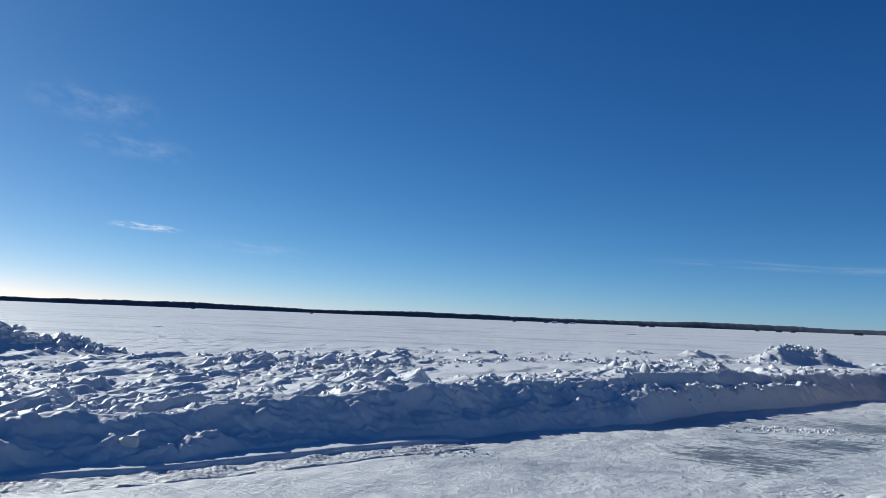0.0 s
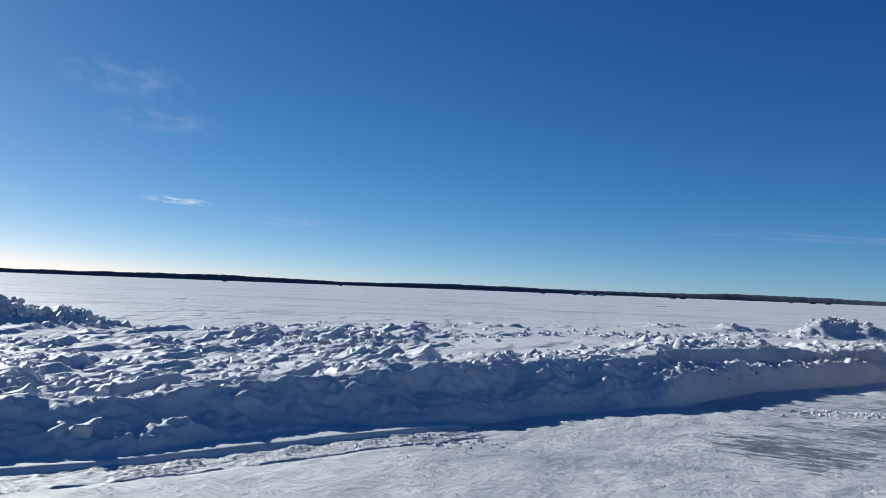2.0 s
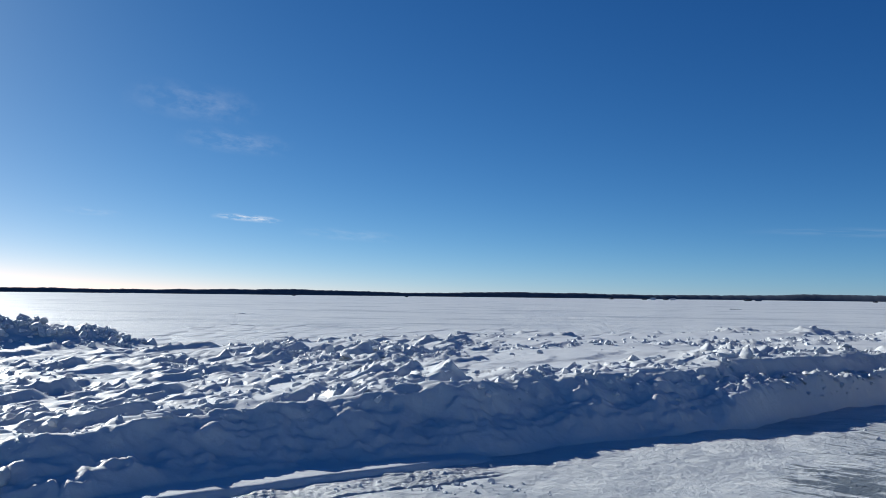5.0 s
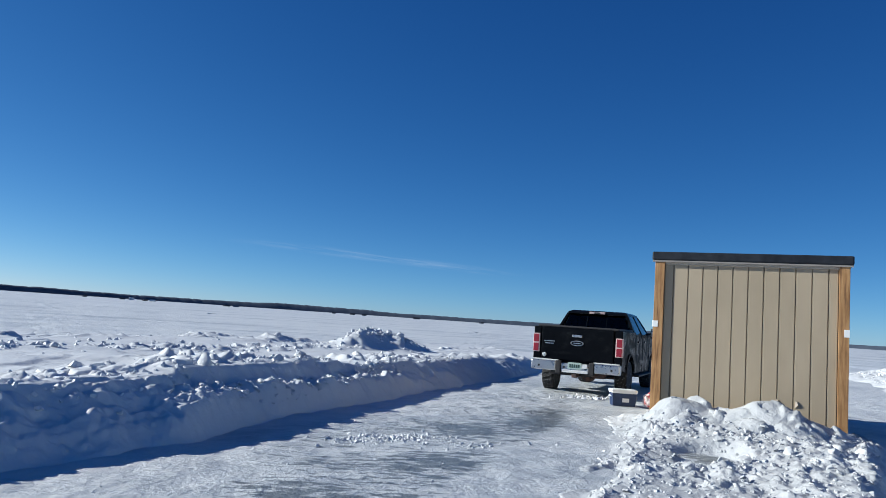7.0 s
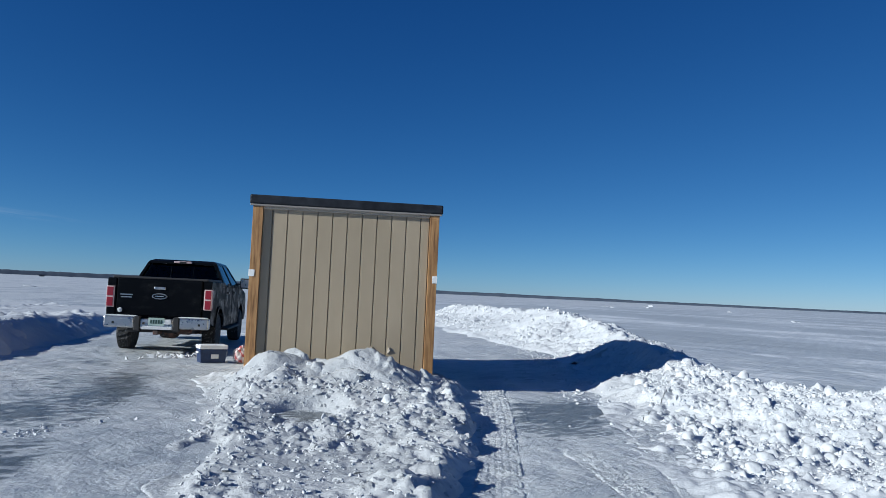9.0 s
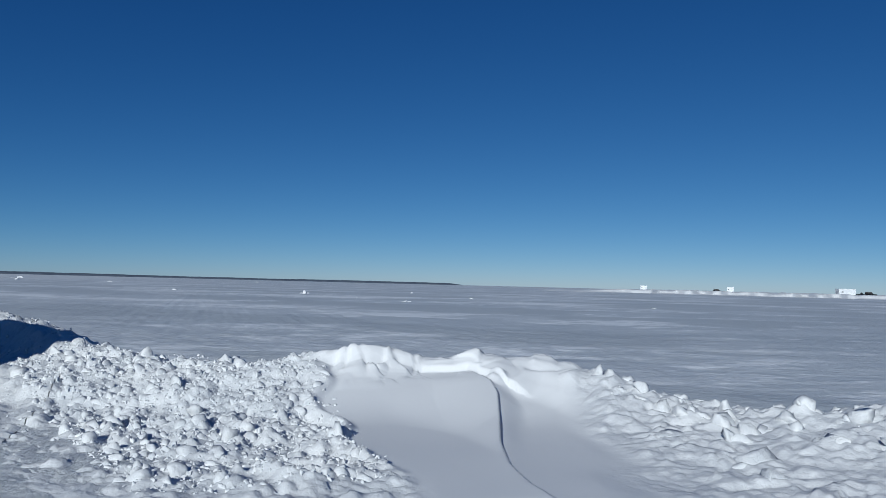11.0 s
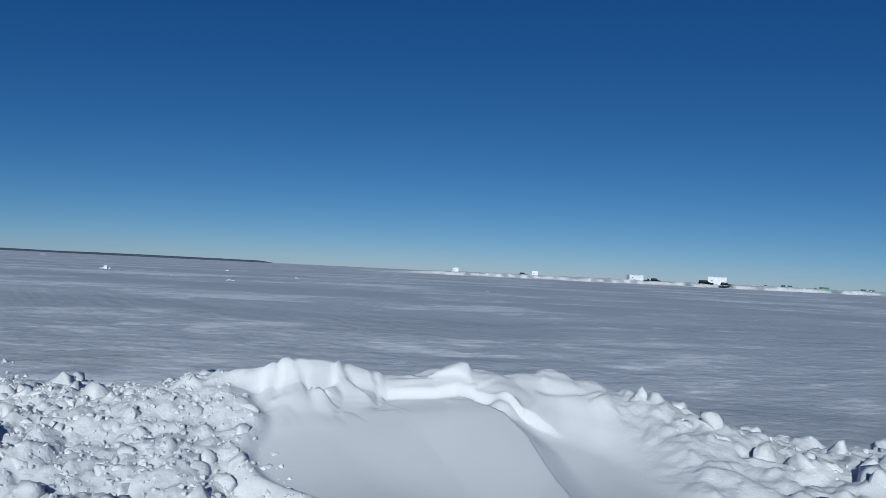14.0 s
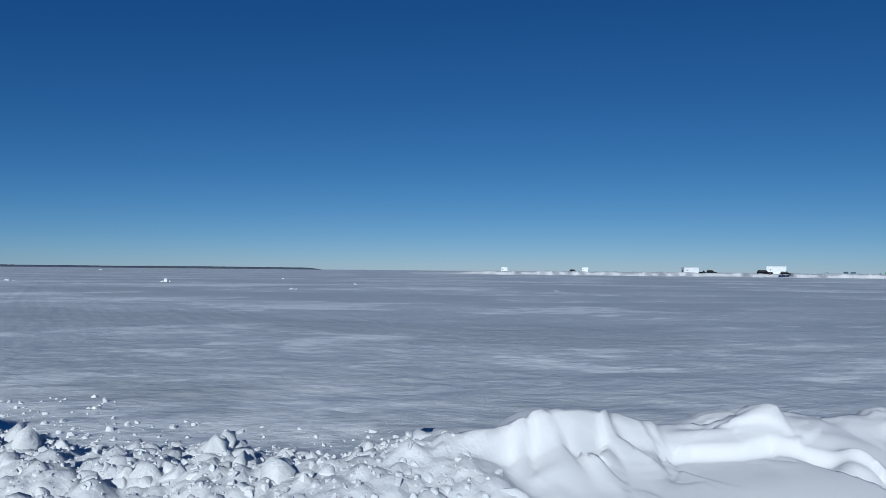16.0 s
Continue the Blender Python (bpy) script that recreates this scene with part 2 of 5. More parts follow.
def snow_material(name, white, grey, grain=1.0, crumb=0.6):
    """Snow; an attribute 'calm' on the mesh smooths its crumbs away."""
    m, n, l, p = material(name, white, 0.55, 0, 0.35)
    v = mapped(n, l)
    calm = n.new("ShaderNodeAttribute")
    calm.attribute_name = "calm"
    lively = math_node(n, l, "SUBTRACT", 1.0, math_node(n, l, "MULTIPLY", calm.outputs["Fac"], 0.93))
    big = math_node(n, l, "ADD", math_node(n, l, "MULTIPLY", tex_noise(n, l, v, 0.9, 5), 0.6), math_node(n, l, "MULTIPLY", tex_noise(n, l, v, 6.0, 7, 0.70), 0.4))
    l.new(mix_col(n, l, calm.outputs["Fac"], ramp(n, l, big, [(0.38, grey), (0.58, white)]), (0.63, 0.64, 0.655)), p.inputs["Base Color"])
    vor = n.new("ShaderNodeTexVoronoi")
    vor.inputs["Scale"].default_value = 17
    vor.inputs["Detail"].default_value = 2
    warp = mix_col(n, l, 0.06, v, n.new("ShaderNodeTexNoise").outputs["Color"])
    l.new(warp, vor.inputs["Vector"])
    fine = tex_noise(n, l, v, 70, 5, 0.7)
    mid = tex_noise(n, l, v, 6, 7, 0.62)
    nb = bump(n, l, math_node(n, l, "MULTIPLY", mid, lively), 0.55 * crumb, 0.08)
    nb = bump(n, l, math_node(n, l, "MULTIPLY", vor.outputs["Distance"], lively), 0.30 * crumb, -0.03, nb)
    l.new(bump(n, l, math_node(n, l, "MULTIPLY", fine, lively), 0.22 * grain, 0.006, nb), p.inputs["Normal"])
    return m


SNOW = snow_material("plowed_snow", (0.61, 0.622, 0.636), (0.53, 0.55, 0.575), 1.0, 0.5)
CRUST = snow_material("wind_crust", (0.61, 0.622, 0.636), (0.55, 0.57, 0.595), 1.0, 0.35)
CHURN = snow_material("churned_snow", (0.54, 0.55, 0.56), (0.40, 0.415, 0.43), 1.2, 0.7)
DRIFT = snow_material("drifted_snow", (0.61, 0.622, 0.636), (0.57, 0.595, 0.62), 0.5, 0.3)


def lake_material():
    """Wind-packed snow over lake ice; 'ice' marks scraped road ice, 'crust' the glazed crust, painted greyer as if seen
    away from the sun.
    """
    m, n, l, p = material("lake_surface", (0.704, 0.730, 0.766), 0.5, 0, 0.4)
    at_ice, at_greyed = n.new("ShaderNodeAttribute"), n.new("ShaderNodeAttribute")
    at_ice.attribute_name, at_greyed.attribute_name = "ice", "crust"
    v = mapped(n, l)
    wind, gale = stretched(n, l, -8, 2.2), stretched(n, l, 72, 1.9)
    streak = tex_noise(n, l, wind, 1.3, 8, 0.62)
    thin = tex_noise(n, l, wind, 4.0, 6, 0.65)
    broad = tex_noise(n, l, gale, 0.05, 5, 0.6)
    heave = tex_noise(n, l, gale, 0.28, 7, 0.66)
    snow = ramp(n, l, math_node(n, l, "ADD", math_node(n, l, "MULTIPLY", tex_noise(n, l, wind, 0.35, 8, 0.68), 0.6), math_node(n, l, "MULTIPLY", thin, 0.4)), [(0.40, (0.450, 0.480, 0.510)), (0.47, (0.550, 0.572, 0.595)), (0.55, (0.612, 0.627, 0.636))])
    scour = tex_noise(n, l, stretched(n, l, 5, 2.0), 0.09, 11, 0.78)
    snow = mix_col(n, l, ramp(n, l, scour, [(0.515, (0, 0, 0)), (0.575, (0.75, 0.75, 0.75))]), snow, (0.33, 0.365, 0.41))
    greyed_crust = ramp(n, l, math_node(n, l, "ADD", math_node(n, l, "MULTIPLY", heave, 0.5), math_node(n, l, "MULTIPLY", broad, 0.5)),
                 [(0.38, (0.395, 0.43, 0.46)), (0.52, (0.49, 0.52, 0.55)), (0.60, (0.57, 0.595, 0.62))])
    fleck = math_node(n, l, "ADD", math_node(n, l, "MULTIPLY", tex_noise(n, l, stretched(n, l, 74, 1.6), 0.16, 10, 0.76), 0.6), math_node(n, l, "MULTIPLY", tex_noise(n, l, stretched(n, l, 70, 1.5), 0.9, 6, 0.68), 0.4))
    fleck = math_node(n, l, "ADD", math_node(n, l, "MULTIPLY", fleck, 0.72), math_node(n, l, "MULTIPLY", broad, 0.28))
    greyed_crust = mix_col(n, l, ramp(n, l, fleck, [(0.505, (0, 0, 0)), (0.535, (1, 1, 1))]), greyed_crust, (0.71, 0.73, 0.75))
    sheet = ramp(n, l, tex_noise(n, l, stretched(n, l, 66, 1.8), 0.085, 4, 0.5), [(0.50, (0, 0, 0)), (0.545, (0.85, 0.85, 0.85))])
    greyed_crust = mix_col(n, l, sheet, greyed_crust, (0.40, 0.43, 0.455))
    col = mix_col(n, l, at_greyed.outputs["Fac"], snow, greyed_crust)
    road = stretched(n, l, -30, 4.2)
    scrape = tex_noise(n, l, road, 13, 10, 0.68)
    scratch = tex_noise(n, l, stretched(n, l, 38, 5.0), 20, 6, 0.7)
    patch = tex_noise(n, l, v, 0.6, 5, 0.6)
    bare = math_node(n, l, "ADD", math_node(n, l, "ADD", math_node(n, l, "MULTIPLY", scrape, 0.72), math_node(n, l, "MULTIPLY", patch, 0.28)), math_node(n, l, "MULTIPLY", math_node(n, l, "SUBTRACT", at_ice.outputs["Fac"], 1.0), 0.17))
    bare = ramp(n, l, bare, [(0.546, (0, 0, 0)), (0.570, (1, 1, 1))])
    worn = math_node(n, l, "MULTIPLY", math_node(n, l, "MULTIPLY", at_ice.outputs["Fac"], 0.32, True), ramp(n, l, tex_noise(n, l, stretched(n, l, -28, 2.5), 2.6, 11, 0.74), [(0.44, (1, 1, 1)), (0.53, (0, 0, 0))]))
    col = mix_col(n, l, worn, col, (0.40, 0.43, 0.455))
    col = mix_col(n, l, math_node(n, l, "MULTIPLY", bare, 0.85), col, (0.10, 0.12, 0.13))
    l.new(col, p.inputs["Base Color"])
    l.new(math_node(n, l, "SUBTRACT", 0.52, math_node(n, l, "MULTIPLY", bare, 0.2)), p.inputs["Roughness"])
    fine = tex_noise(n, l, v, 30, 7, 0.72)
    firm = math_node(n, l, "SUBTRACT", 1.0, math_node(n, l, "MULTIPLY", at_greyed.outputs["Fac"], 0.88))
    nb = bump(n, l, heave, 0.45, 0.5)
    nb = bump(n, l, math_node(n, l, "MULTIPLY", streak, firm), 0.5, 0.16, nb)
    nb = bump(n, l, math_node(n, l, "MULTIPLY", thin, firm), 0.4, 0.05, nb)
    nb = bump(n, l, math_node(n, l, "MULTIPLY", scrape, firm), 0.7, 0.06, nb)
    nb = bump(n, l, math_node(n, l, "MULTIPLY", scratch, firm), 0.6, 0.016, nb)
    l.new(bump(n, l, fine, 0.5, 0.014, nb), p.inputs["Normal"])
    return m


LAKE = lake_material()

# ---- ground: one sheet of lake ice out to the horizon ----
LEFT_CREST = [(-10, 3.2, .32), (-5.4, 6.5, .36), (-3.4, 7.85, .40), (-2.59, 8.8, .41), (-2.05, 9.4, .42), (-1.41, 9.85, .48), (-.92, 10.14, .53), (-.16, 10.55, .57), (.68, 11.2, .57), (1.6, 11.75, .58), (2.5, 12.5, .58),
              (3.13, 13.3, .66), (4.0, 14.1, .68), (5.17, 14.95, .67), (6.06, 15.69, .61), (8.54, 17.67, .54), (11.83, 20.13, .54), (15, 22.8, .46), (18, 25.1, .3), (22, 28, .25), (30, 33.5, .25)]
RIGHT_CREST = [(42, 25, .8, 3.0, 2.5, 1), (34, 18.5, .9, 3.0, 2.5, 1), (29, 14.6, 1.0, 3.0, 2.4, 1), (24.5, 11.2, .9, 2.4, 2.2, 1), (21, 9.3, .62, 1.7, 1.8, 1),
               (17.6, 7.85, .62, 1.4, 1.7, 1), (15.2, 6.8, .50, 1.3, 1.8, 1), (13.7, 5.6, .42, 2.0, 2.0, 1), (12.75, 4.3, .45, 3.8, 2.0, 1), (12.55, 3.85, .56, 4.2, 1.7, .6), (12.45, 3.4, .69, 6.4, 1.6, .1), (12.39, 2.9, .69, 6.4, 1.6, 0),
               (12.44, 2.4, .59, 6.4, 1.5, 0), (12.42, 2.1, .62, 6.2, 1.5, 0), (12.3, 1.8, .57, 6.2, 1.5, 0), (12.18, 1.46, .61, 6.2, 1.5, 0), (11.76, .69, .56, 5.4, 1.4, .1), (11.17, .29, .44, 4.8, 1.4, .4), (10.87, .23, .34, 4.4, 1.4, .5),
               (10.4, .12, .27, 4.2, 1.4, .7), (9.97, -.1, .17, 4.0, 1.4, .8), (9.54, -.37, .2, 3.6, 1.4, .8), (9.0, -.75, .36, 3.0, 1.4, .8), (8.6, -1.3, .44, 2.2, 1.4, .8), (7.4, -3, .5, 1.3, 1.7, .8), (6, -5, .5, 1.3, 1.7, .8)]
RUT = [(-7, 4.0), (-3.7, 6.42), (-2.93, 6.92), (-2.32, 7.37), (-1.63, 7.98), (-.9, 8.65), (-.3, 9.12), (.5, 9.75)]
ROAD = np.array((0.763, 0.647))


def spread(edges):
    """Coordinates with the given step inside, growing outwards to the far end."""
    lo, hi, step, far = edges
    inner = np.arange(lo, hi + step / 2, step)
    out, d, s = [], 0.0, step
    while d < far:
        s *= 1.13
        d += s
        out.append(d)
    out = np.array(out)
    return np.concatenate([lo - out[::-1], inner, hi + out])


TRACKS = [([(-6.8, 3.78), (-3.5, 6.2), (-2.75, 6.7), (-2.14, 7.16), (-1.45, 7.76), (-.72, 8.43), (-.1, 8.9), (.6, 9.45)], 0.27), ([(6.8, 6.42), (7.9, 6.87), (10.5, 8.03), (12.4, 8.95), (15, 10.2)], 0.22),
          ([(7.6, 5.42), (7.99, 5.75), (8.69, 6.25), (8.95, 6.47), (9.6, 6.9)], 0.15), ([(7.2, 4.95), (8.03, 5.25), (8.67, 5.48), (9.71, 5.95), (11.5, 6.75), (13.27, 7.55)], 0.14), ([(2.0, 6.2), (4.5, 8.0)], 0.2)]


def tracks(x, y):
    """Where a wheel track is pressed into the ground."""
    tread = np.zeros(x.shape)
    for line, half in TRACKS:
        d, _ = along_line(x, y, line)
        tread = np.maximum(tread, smooth(half + 0.06, half - 0.02, np.abs(d)))
    return tread


def ground_height(x, y):
    r = np.hypot(x - 8, y - 8)
    far = smooth(26, 70, r)
    z = 0.02 * fbm(x * 0.5, y * 0.5, 3, 11) * (1 - far) + 0.06 * far * (1 - smooth(600, 1500, r)) * (drifts(x, y, 21, 0.5, 9, 3) - 0.3)
    z = z + 0.010 * fbm(x * 3, y * 3, 3, 31) * (1 - far)
    z = z - 0.012 * tracks(x, y)
    return z


gx, gy = np.meshgrid(spread((-7, 24, 0.06, 4200)), spread((-3, 23, 0.06, 4200)))
gz = ground_height(gx, gy)
me, _ = grid_mesh("ground", gx, gy, gz, LAKE)
off = -0.647 * gx + 0.763 * gy          # distance to the left of the road's line
side, _ = along_line(gx, gy, [r[:2] for r in RIGHT_CREST])
ice = smooth(3.2, 4.2, off) * smooth(7.4, 6.0, off) * smooth(1.2, 3.5, gx)
off2 = (gx - 7.1) * -0.45 + (gy - 6.8) * 0.893
ice = np.maximum(ice, smooth(-2.6, -1.9, off2) * smooth(0.3, -0.2, off2) * smooth(6, 8, gx) * smooth(26, 18, gx) * 0.8)
for ix_, iy_, ir_ in ((7.4, 10.9, 1.0), (5.2, 10.0, .9), (4.1, 8.3, .9), (9.6, 13.6, 1.0), (3.2, 9.3, .6), (10.3, 7.1, .7), (11.2, 7.4, .8), (12.0, 7.8, .8), (9.2, 12.4, .9), (6.4, 9.7, .6), (8.6, 12.0, .9), (7.0, 12.3, .7)):
    ice = ice + (0.75 if ix_ > 10 and iy_ < 8 else 0.55) * np.exp(-((gx - ix_) ** 2 + (gy - iy_) ** 2) / ir_ ** 2) * np.clip(ice, 0, 1)
ice = np.maximum(ice, 1.5 * np.exp(-(((gx - 8.9) ** 2 + (gy - 9.7) ** 2) / 0.5)))
# beyond the right bank the colour is greyed like snow viewed down-sun
crust = smooth(0.5, -1.0, side) * (gy < 60)
for key, arr in (("ice", ice), ("crust", crust)):
    me.attributes.new(key, "FLOAT", "POINT").data.foreach_set("value", arr.ravel().astype(np.float32))
ground = tagged(new("ground", me), "snow-covered frozen lake with scraped grey ice on the track", "ground", kind="structure")


# ---- wheel tracks pressed into the snow ----
def tyre_track(line, half, ribs, seed, depth=0.013, lugs=0.8):
    """A strip of tread prints along a line."""
    pts = np.array(line, float)
    seg = np.hypot(*(pts[1:] - pts[:-1]).T)
    run = np.concatenate([[0], np.cumsum(seg)])
    dist = np.arange(0, run[-1], 0.016)
    cx, cy = np.interp(dist, run, pts[:, 0]), np.interp(dist, run, pts[:, 1])
    cx, cy = (np.convolve(np.pad(c_, 20, mode="edge"), np.ones(41) / 41, mode="valid") for c_ in (cx, cy))
    tx, ty = np.gradient(cx), np.gradient(cy)
    n_ = np.hypot(tx, ty)
    nx, ny = ty / n_, -tx / n_
    across = np.linspace(-half, half, int(half / 0.006))
    V, S = np.meshgrid(across, dist)
    X, Y = cx[:, None] + nx[:, None] * V, cy[:, None] + ny[:, None] * V
    k = np.floor((V / half + 1) * ribs / 2)
    in_rib = np.abs(((V / half + 1) * ribs / 2) % 1 - 0.5) * 2
    lug = smooth(-0.5, 0.1, np.sin(2 * np.pi * S / 0.075 + 2.1 * k + 3 * in_rib))
    h = depth * (0.35 + 0.65 * smooth(0.85, 0.45, in_rib)) * (1 - lugs + lugs * lug) * (0.5 + 0.5 * smooth(-0.4, 0.3, vnoise(X * 2.2, Y * 2.2, seed)))
    h = h + 0.008 * fbm(X * 9, Y * 9, 3, seed + 1, 0.65) + depth * 0.9 * np.clip(fbm(X * 5, Y * 5, 2, seed + 2), 0, 1) * smooth(0.6, 0.95, np.abs(V) / half)
    fade = smooth(1.0, 0.8, np.abs(V) / half + 0.08 * vnoise(X * 6, Y * 6, seed + 5)) * smooth(0, 0.4, S) * smooth(run[-1], run[-1] - 0.6, S) * smooth(-1.3, -0.5, vnoise(X * 0.7, Y * 0.7, seed + 4))
    Z = ground_height(X, Y) + 0.003 + h * fade - 0.014 * (1 - fade)
    me, _ = grid_mesh("tyre_track", X, Y, Z, LAKE)
    me.attributes.new("ice", "FLOAT", "POINT").data.foreach_set("value", np.full(X.size, 0.5, np.float32))
    ob = new("tyre_track", me)
    ob.parent = ground
    ob["label"] = "tread prints pressed into packed snow"


for k, ((line, half), (ribs, depth, lugs)) in enumerate(zip(TRACKS, ((9, .016, .4), (7, .012, .8), (6, .010, .8), (5, .009, .8), (6, .005, .6)))):
    tyre_track(line, half, ribs, 500 + 10 * k, depth, lugs)


# ---- snow banks ----
def crusted(x, y, out):
    """Where broken crust stands behind the crest: rows along the bank, and all over its near end."""
    o = out + 0.7 * vnoise(x * 0.4, y * 0.4, 141)
    rows = np.maximum(smooth(2.4, 1.5, o) * smooth(-0.2, 0.2, out), np.maximum(np.exp(-((o - 4.9) / 0.8) ** 2), 0.8 * np.exp(-((o - 9.0) / 0.7) ** 2)))
    rows = np.maximum(rows, smooth(1.2, -1.2, x) * smooth(9.0, 7.0, out) * smooth(-0.2, 0.2, out))
    floor = 0.12 + 0.45 * smooth(1.2, -1.2, x)
    return rows * (floor + (1 - floor) * smooth(-0.35, 0.25, vnoise(x * 0.8, y * 0.8, 59) + 0.4 * vnoise(x * 2, y * 2, 58)))


def left_height(x, y):
    d, val = along_line(x, y, LEFT_CREST)
    h, out = val[..., 0], -d
    along = x * ROAD[0] + y * ROAD[1]
    t = d + 0.09 * vnoise(x * 0.8, y * 0.8, 41) + 0.06 * vnoise(x * 2.3, y * 2.3, 42) + 0.02 * vnoise(x * 6, y * 6, 43)
    step = smooth(2.7, 3.4, x) * smooth(9.5, 7.5, x)            # a lower shelf in the face
    u = np.clip(t / 0.95, 0, 1)
    face = (1 - step) * h * (0.5 * (1 - u) ** 1.25 + 0.5 * (1 - u ** 1.8)) + step * (0.41 * smooth(1.0, 0.66, t) + (h - 0.41) * smooth(0.34, 0.04, t))
    field = h * (0.80 + 0.20 * np.exp(-np.clip(out, 0, 99) / 1.2)) * smooth(13.0, 9.0, out)
    z = np.where(t > 0, face, field)
    # packed layers that the plow left in the face, with a few slabs breaking out
    layer = vnoise(along * 0.7, d * 9 + 0.8 * vnoise(along * 0.5, d, 44), 45) + 0.6 * vnoise(along * 1.6, d * 19, 46)
    in_face = smooth(0.02, 0.16, t) * smooth(1.0, 0.7, t)
    z = z + in_face * (0.017 * layer + 0.05 * fbm(along * 0.8, d * 1.6, 2, 57, 0.5) + 0.038 * fbm(x * 3, y * 3, 4, 49, 0.62) + 0.03 * slabs(x, y, 0.55, 60, 0.35) + 0.03 * slabs(x, y, 0.17, 64, 0.35) + 0.02 * clods(x, y, 0.16, 63))
    # carved drifts and broken crust behind the crest
    busy = crusted(x, y, out)
    near = smooth(1.5, -1.5, x - 0.25 * (y - 9))
    calmer = smooth(-0.05, 0.25, out)
    z = z + calmer * (0.3 + 0.7 * busy) * (0.15 * near + 0.09) * sastrugi(x, y, 1.35, 131, 0.12)
    z = z + calmer * busy * (0.13 * sastrugi(x, y, 0.62, 132, 0.0, 0.7) + 0.06 * sastrugi(x + 0.3, y, 0.3, 133, 0.05, 0.6) - 0.06 * near)
    z = z + calmer * busy * (0.07 * slabs(x, y, 0.3, 51, 0.13) + 0.045 * slabs(x, y, 0.15, 52, 0.15)) + 0.05 * smooth(0.45, 0.0, np.abs(d + 0.1)) * slabs(x, y, 0.4, 47, 0.4)
    z = z + smooth(0.4, 0.0, d) * smooth(13.0, 9.0, out) * 0.03 * fbm((x * 0.93 - y * 0.37) * 0.6, (x * 0.37 + y * 0.93) * 1.8, 3, 53)
    z = z + step * np.exp(-((d - 0.5) / 0.2) ** 2) * (0.06 * slabs(x, y, 0.16, 61, 0.4) + 0.04 * slabs(x, y, 0.08, 62, 0.4))
    for mx, my, mh, sx, sy, seed in MOUNDS:
        c, s = ROAD
        u, v = ((x - mx) * c + (y - my) * s) / sx, (-(x - mx) * s + (y - my) * c) / sy
        g = np.exp(-(u * u + v * v) ** 1.2 * 0.9)
        z = z + (mh + 0.16 * (slabs(x, y, 0.6, seed, 0.5) - 0.3) + 0.10 * (slabs(x, y, 0.25, seed + 1, 0.5) - 0.3)) * g
    z = z - 0.06 * smooth(0.85, 1.1, d) - 0.01
    rut, _ = along_line(x, y, RUT)                              # a low shelf between the bank and the wheel track
    shelf = 0.036 * smooth(0.03, -0.03, rut + 0.012 * vnoise(x * 2.5, y * 2.5, 15)) * smooth(0.7, -0.2, x) * smooth(-7.5, -6.0, x) + 0.008 * fbm(x * 1.4, y * 1.4, 3, 16) - 0.05 * smooth(0.0, 0.7, x) - 0.05 * smooth(0.0, 0.06, rut)
    return np.maximum(z, np.where(d > 0.3, shelf, -1.0))


MOUNDS = []


CALM = {}
S_EDGE = [(12.4, 1.95), (11.75, 1.72), (11.35, 1.65), (10.98, 1.71), (10.3, 1.95), (9.6, 2.22), (8.9, 2.42), (8.3, 2.5), (7.4, 2.5)]


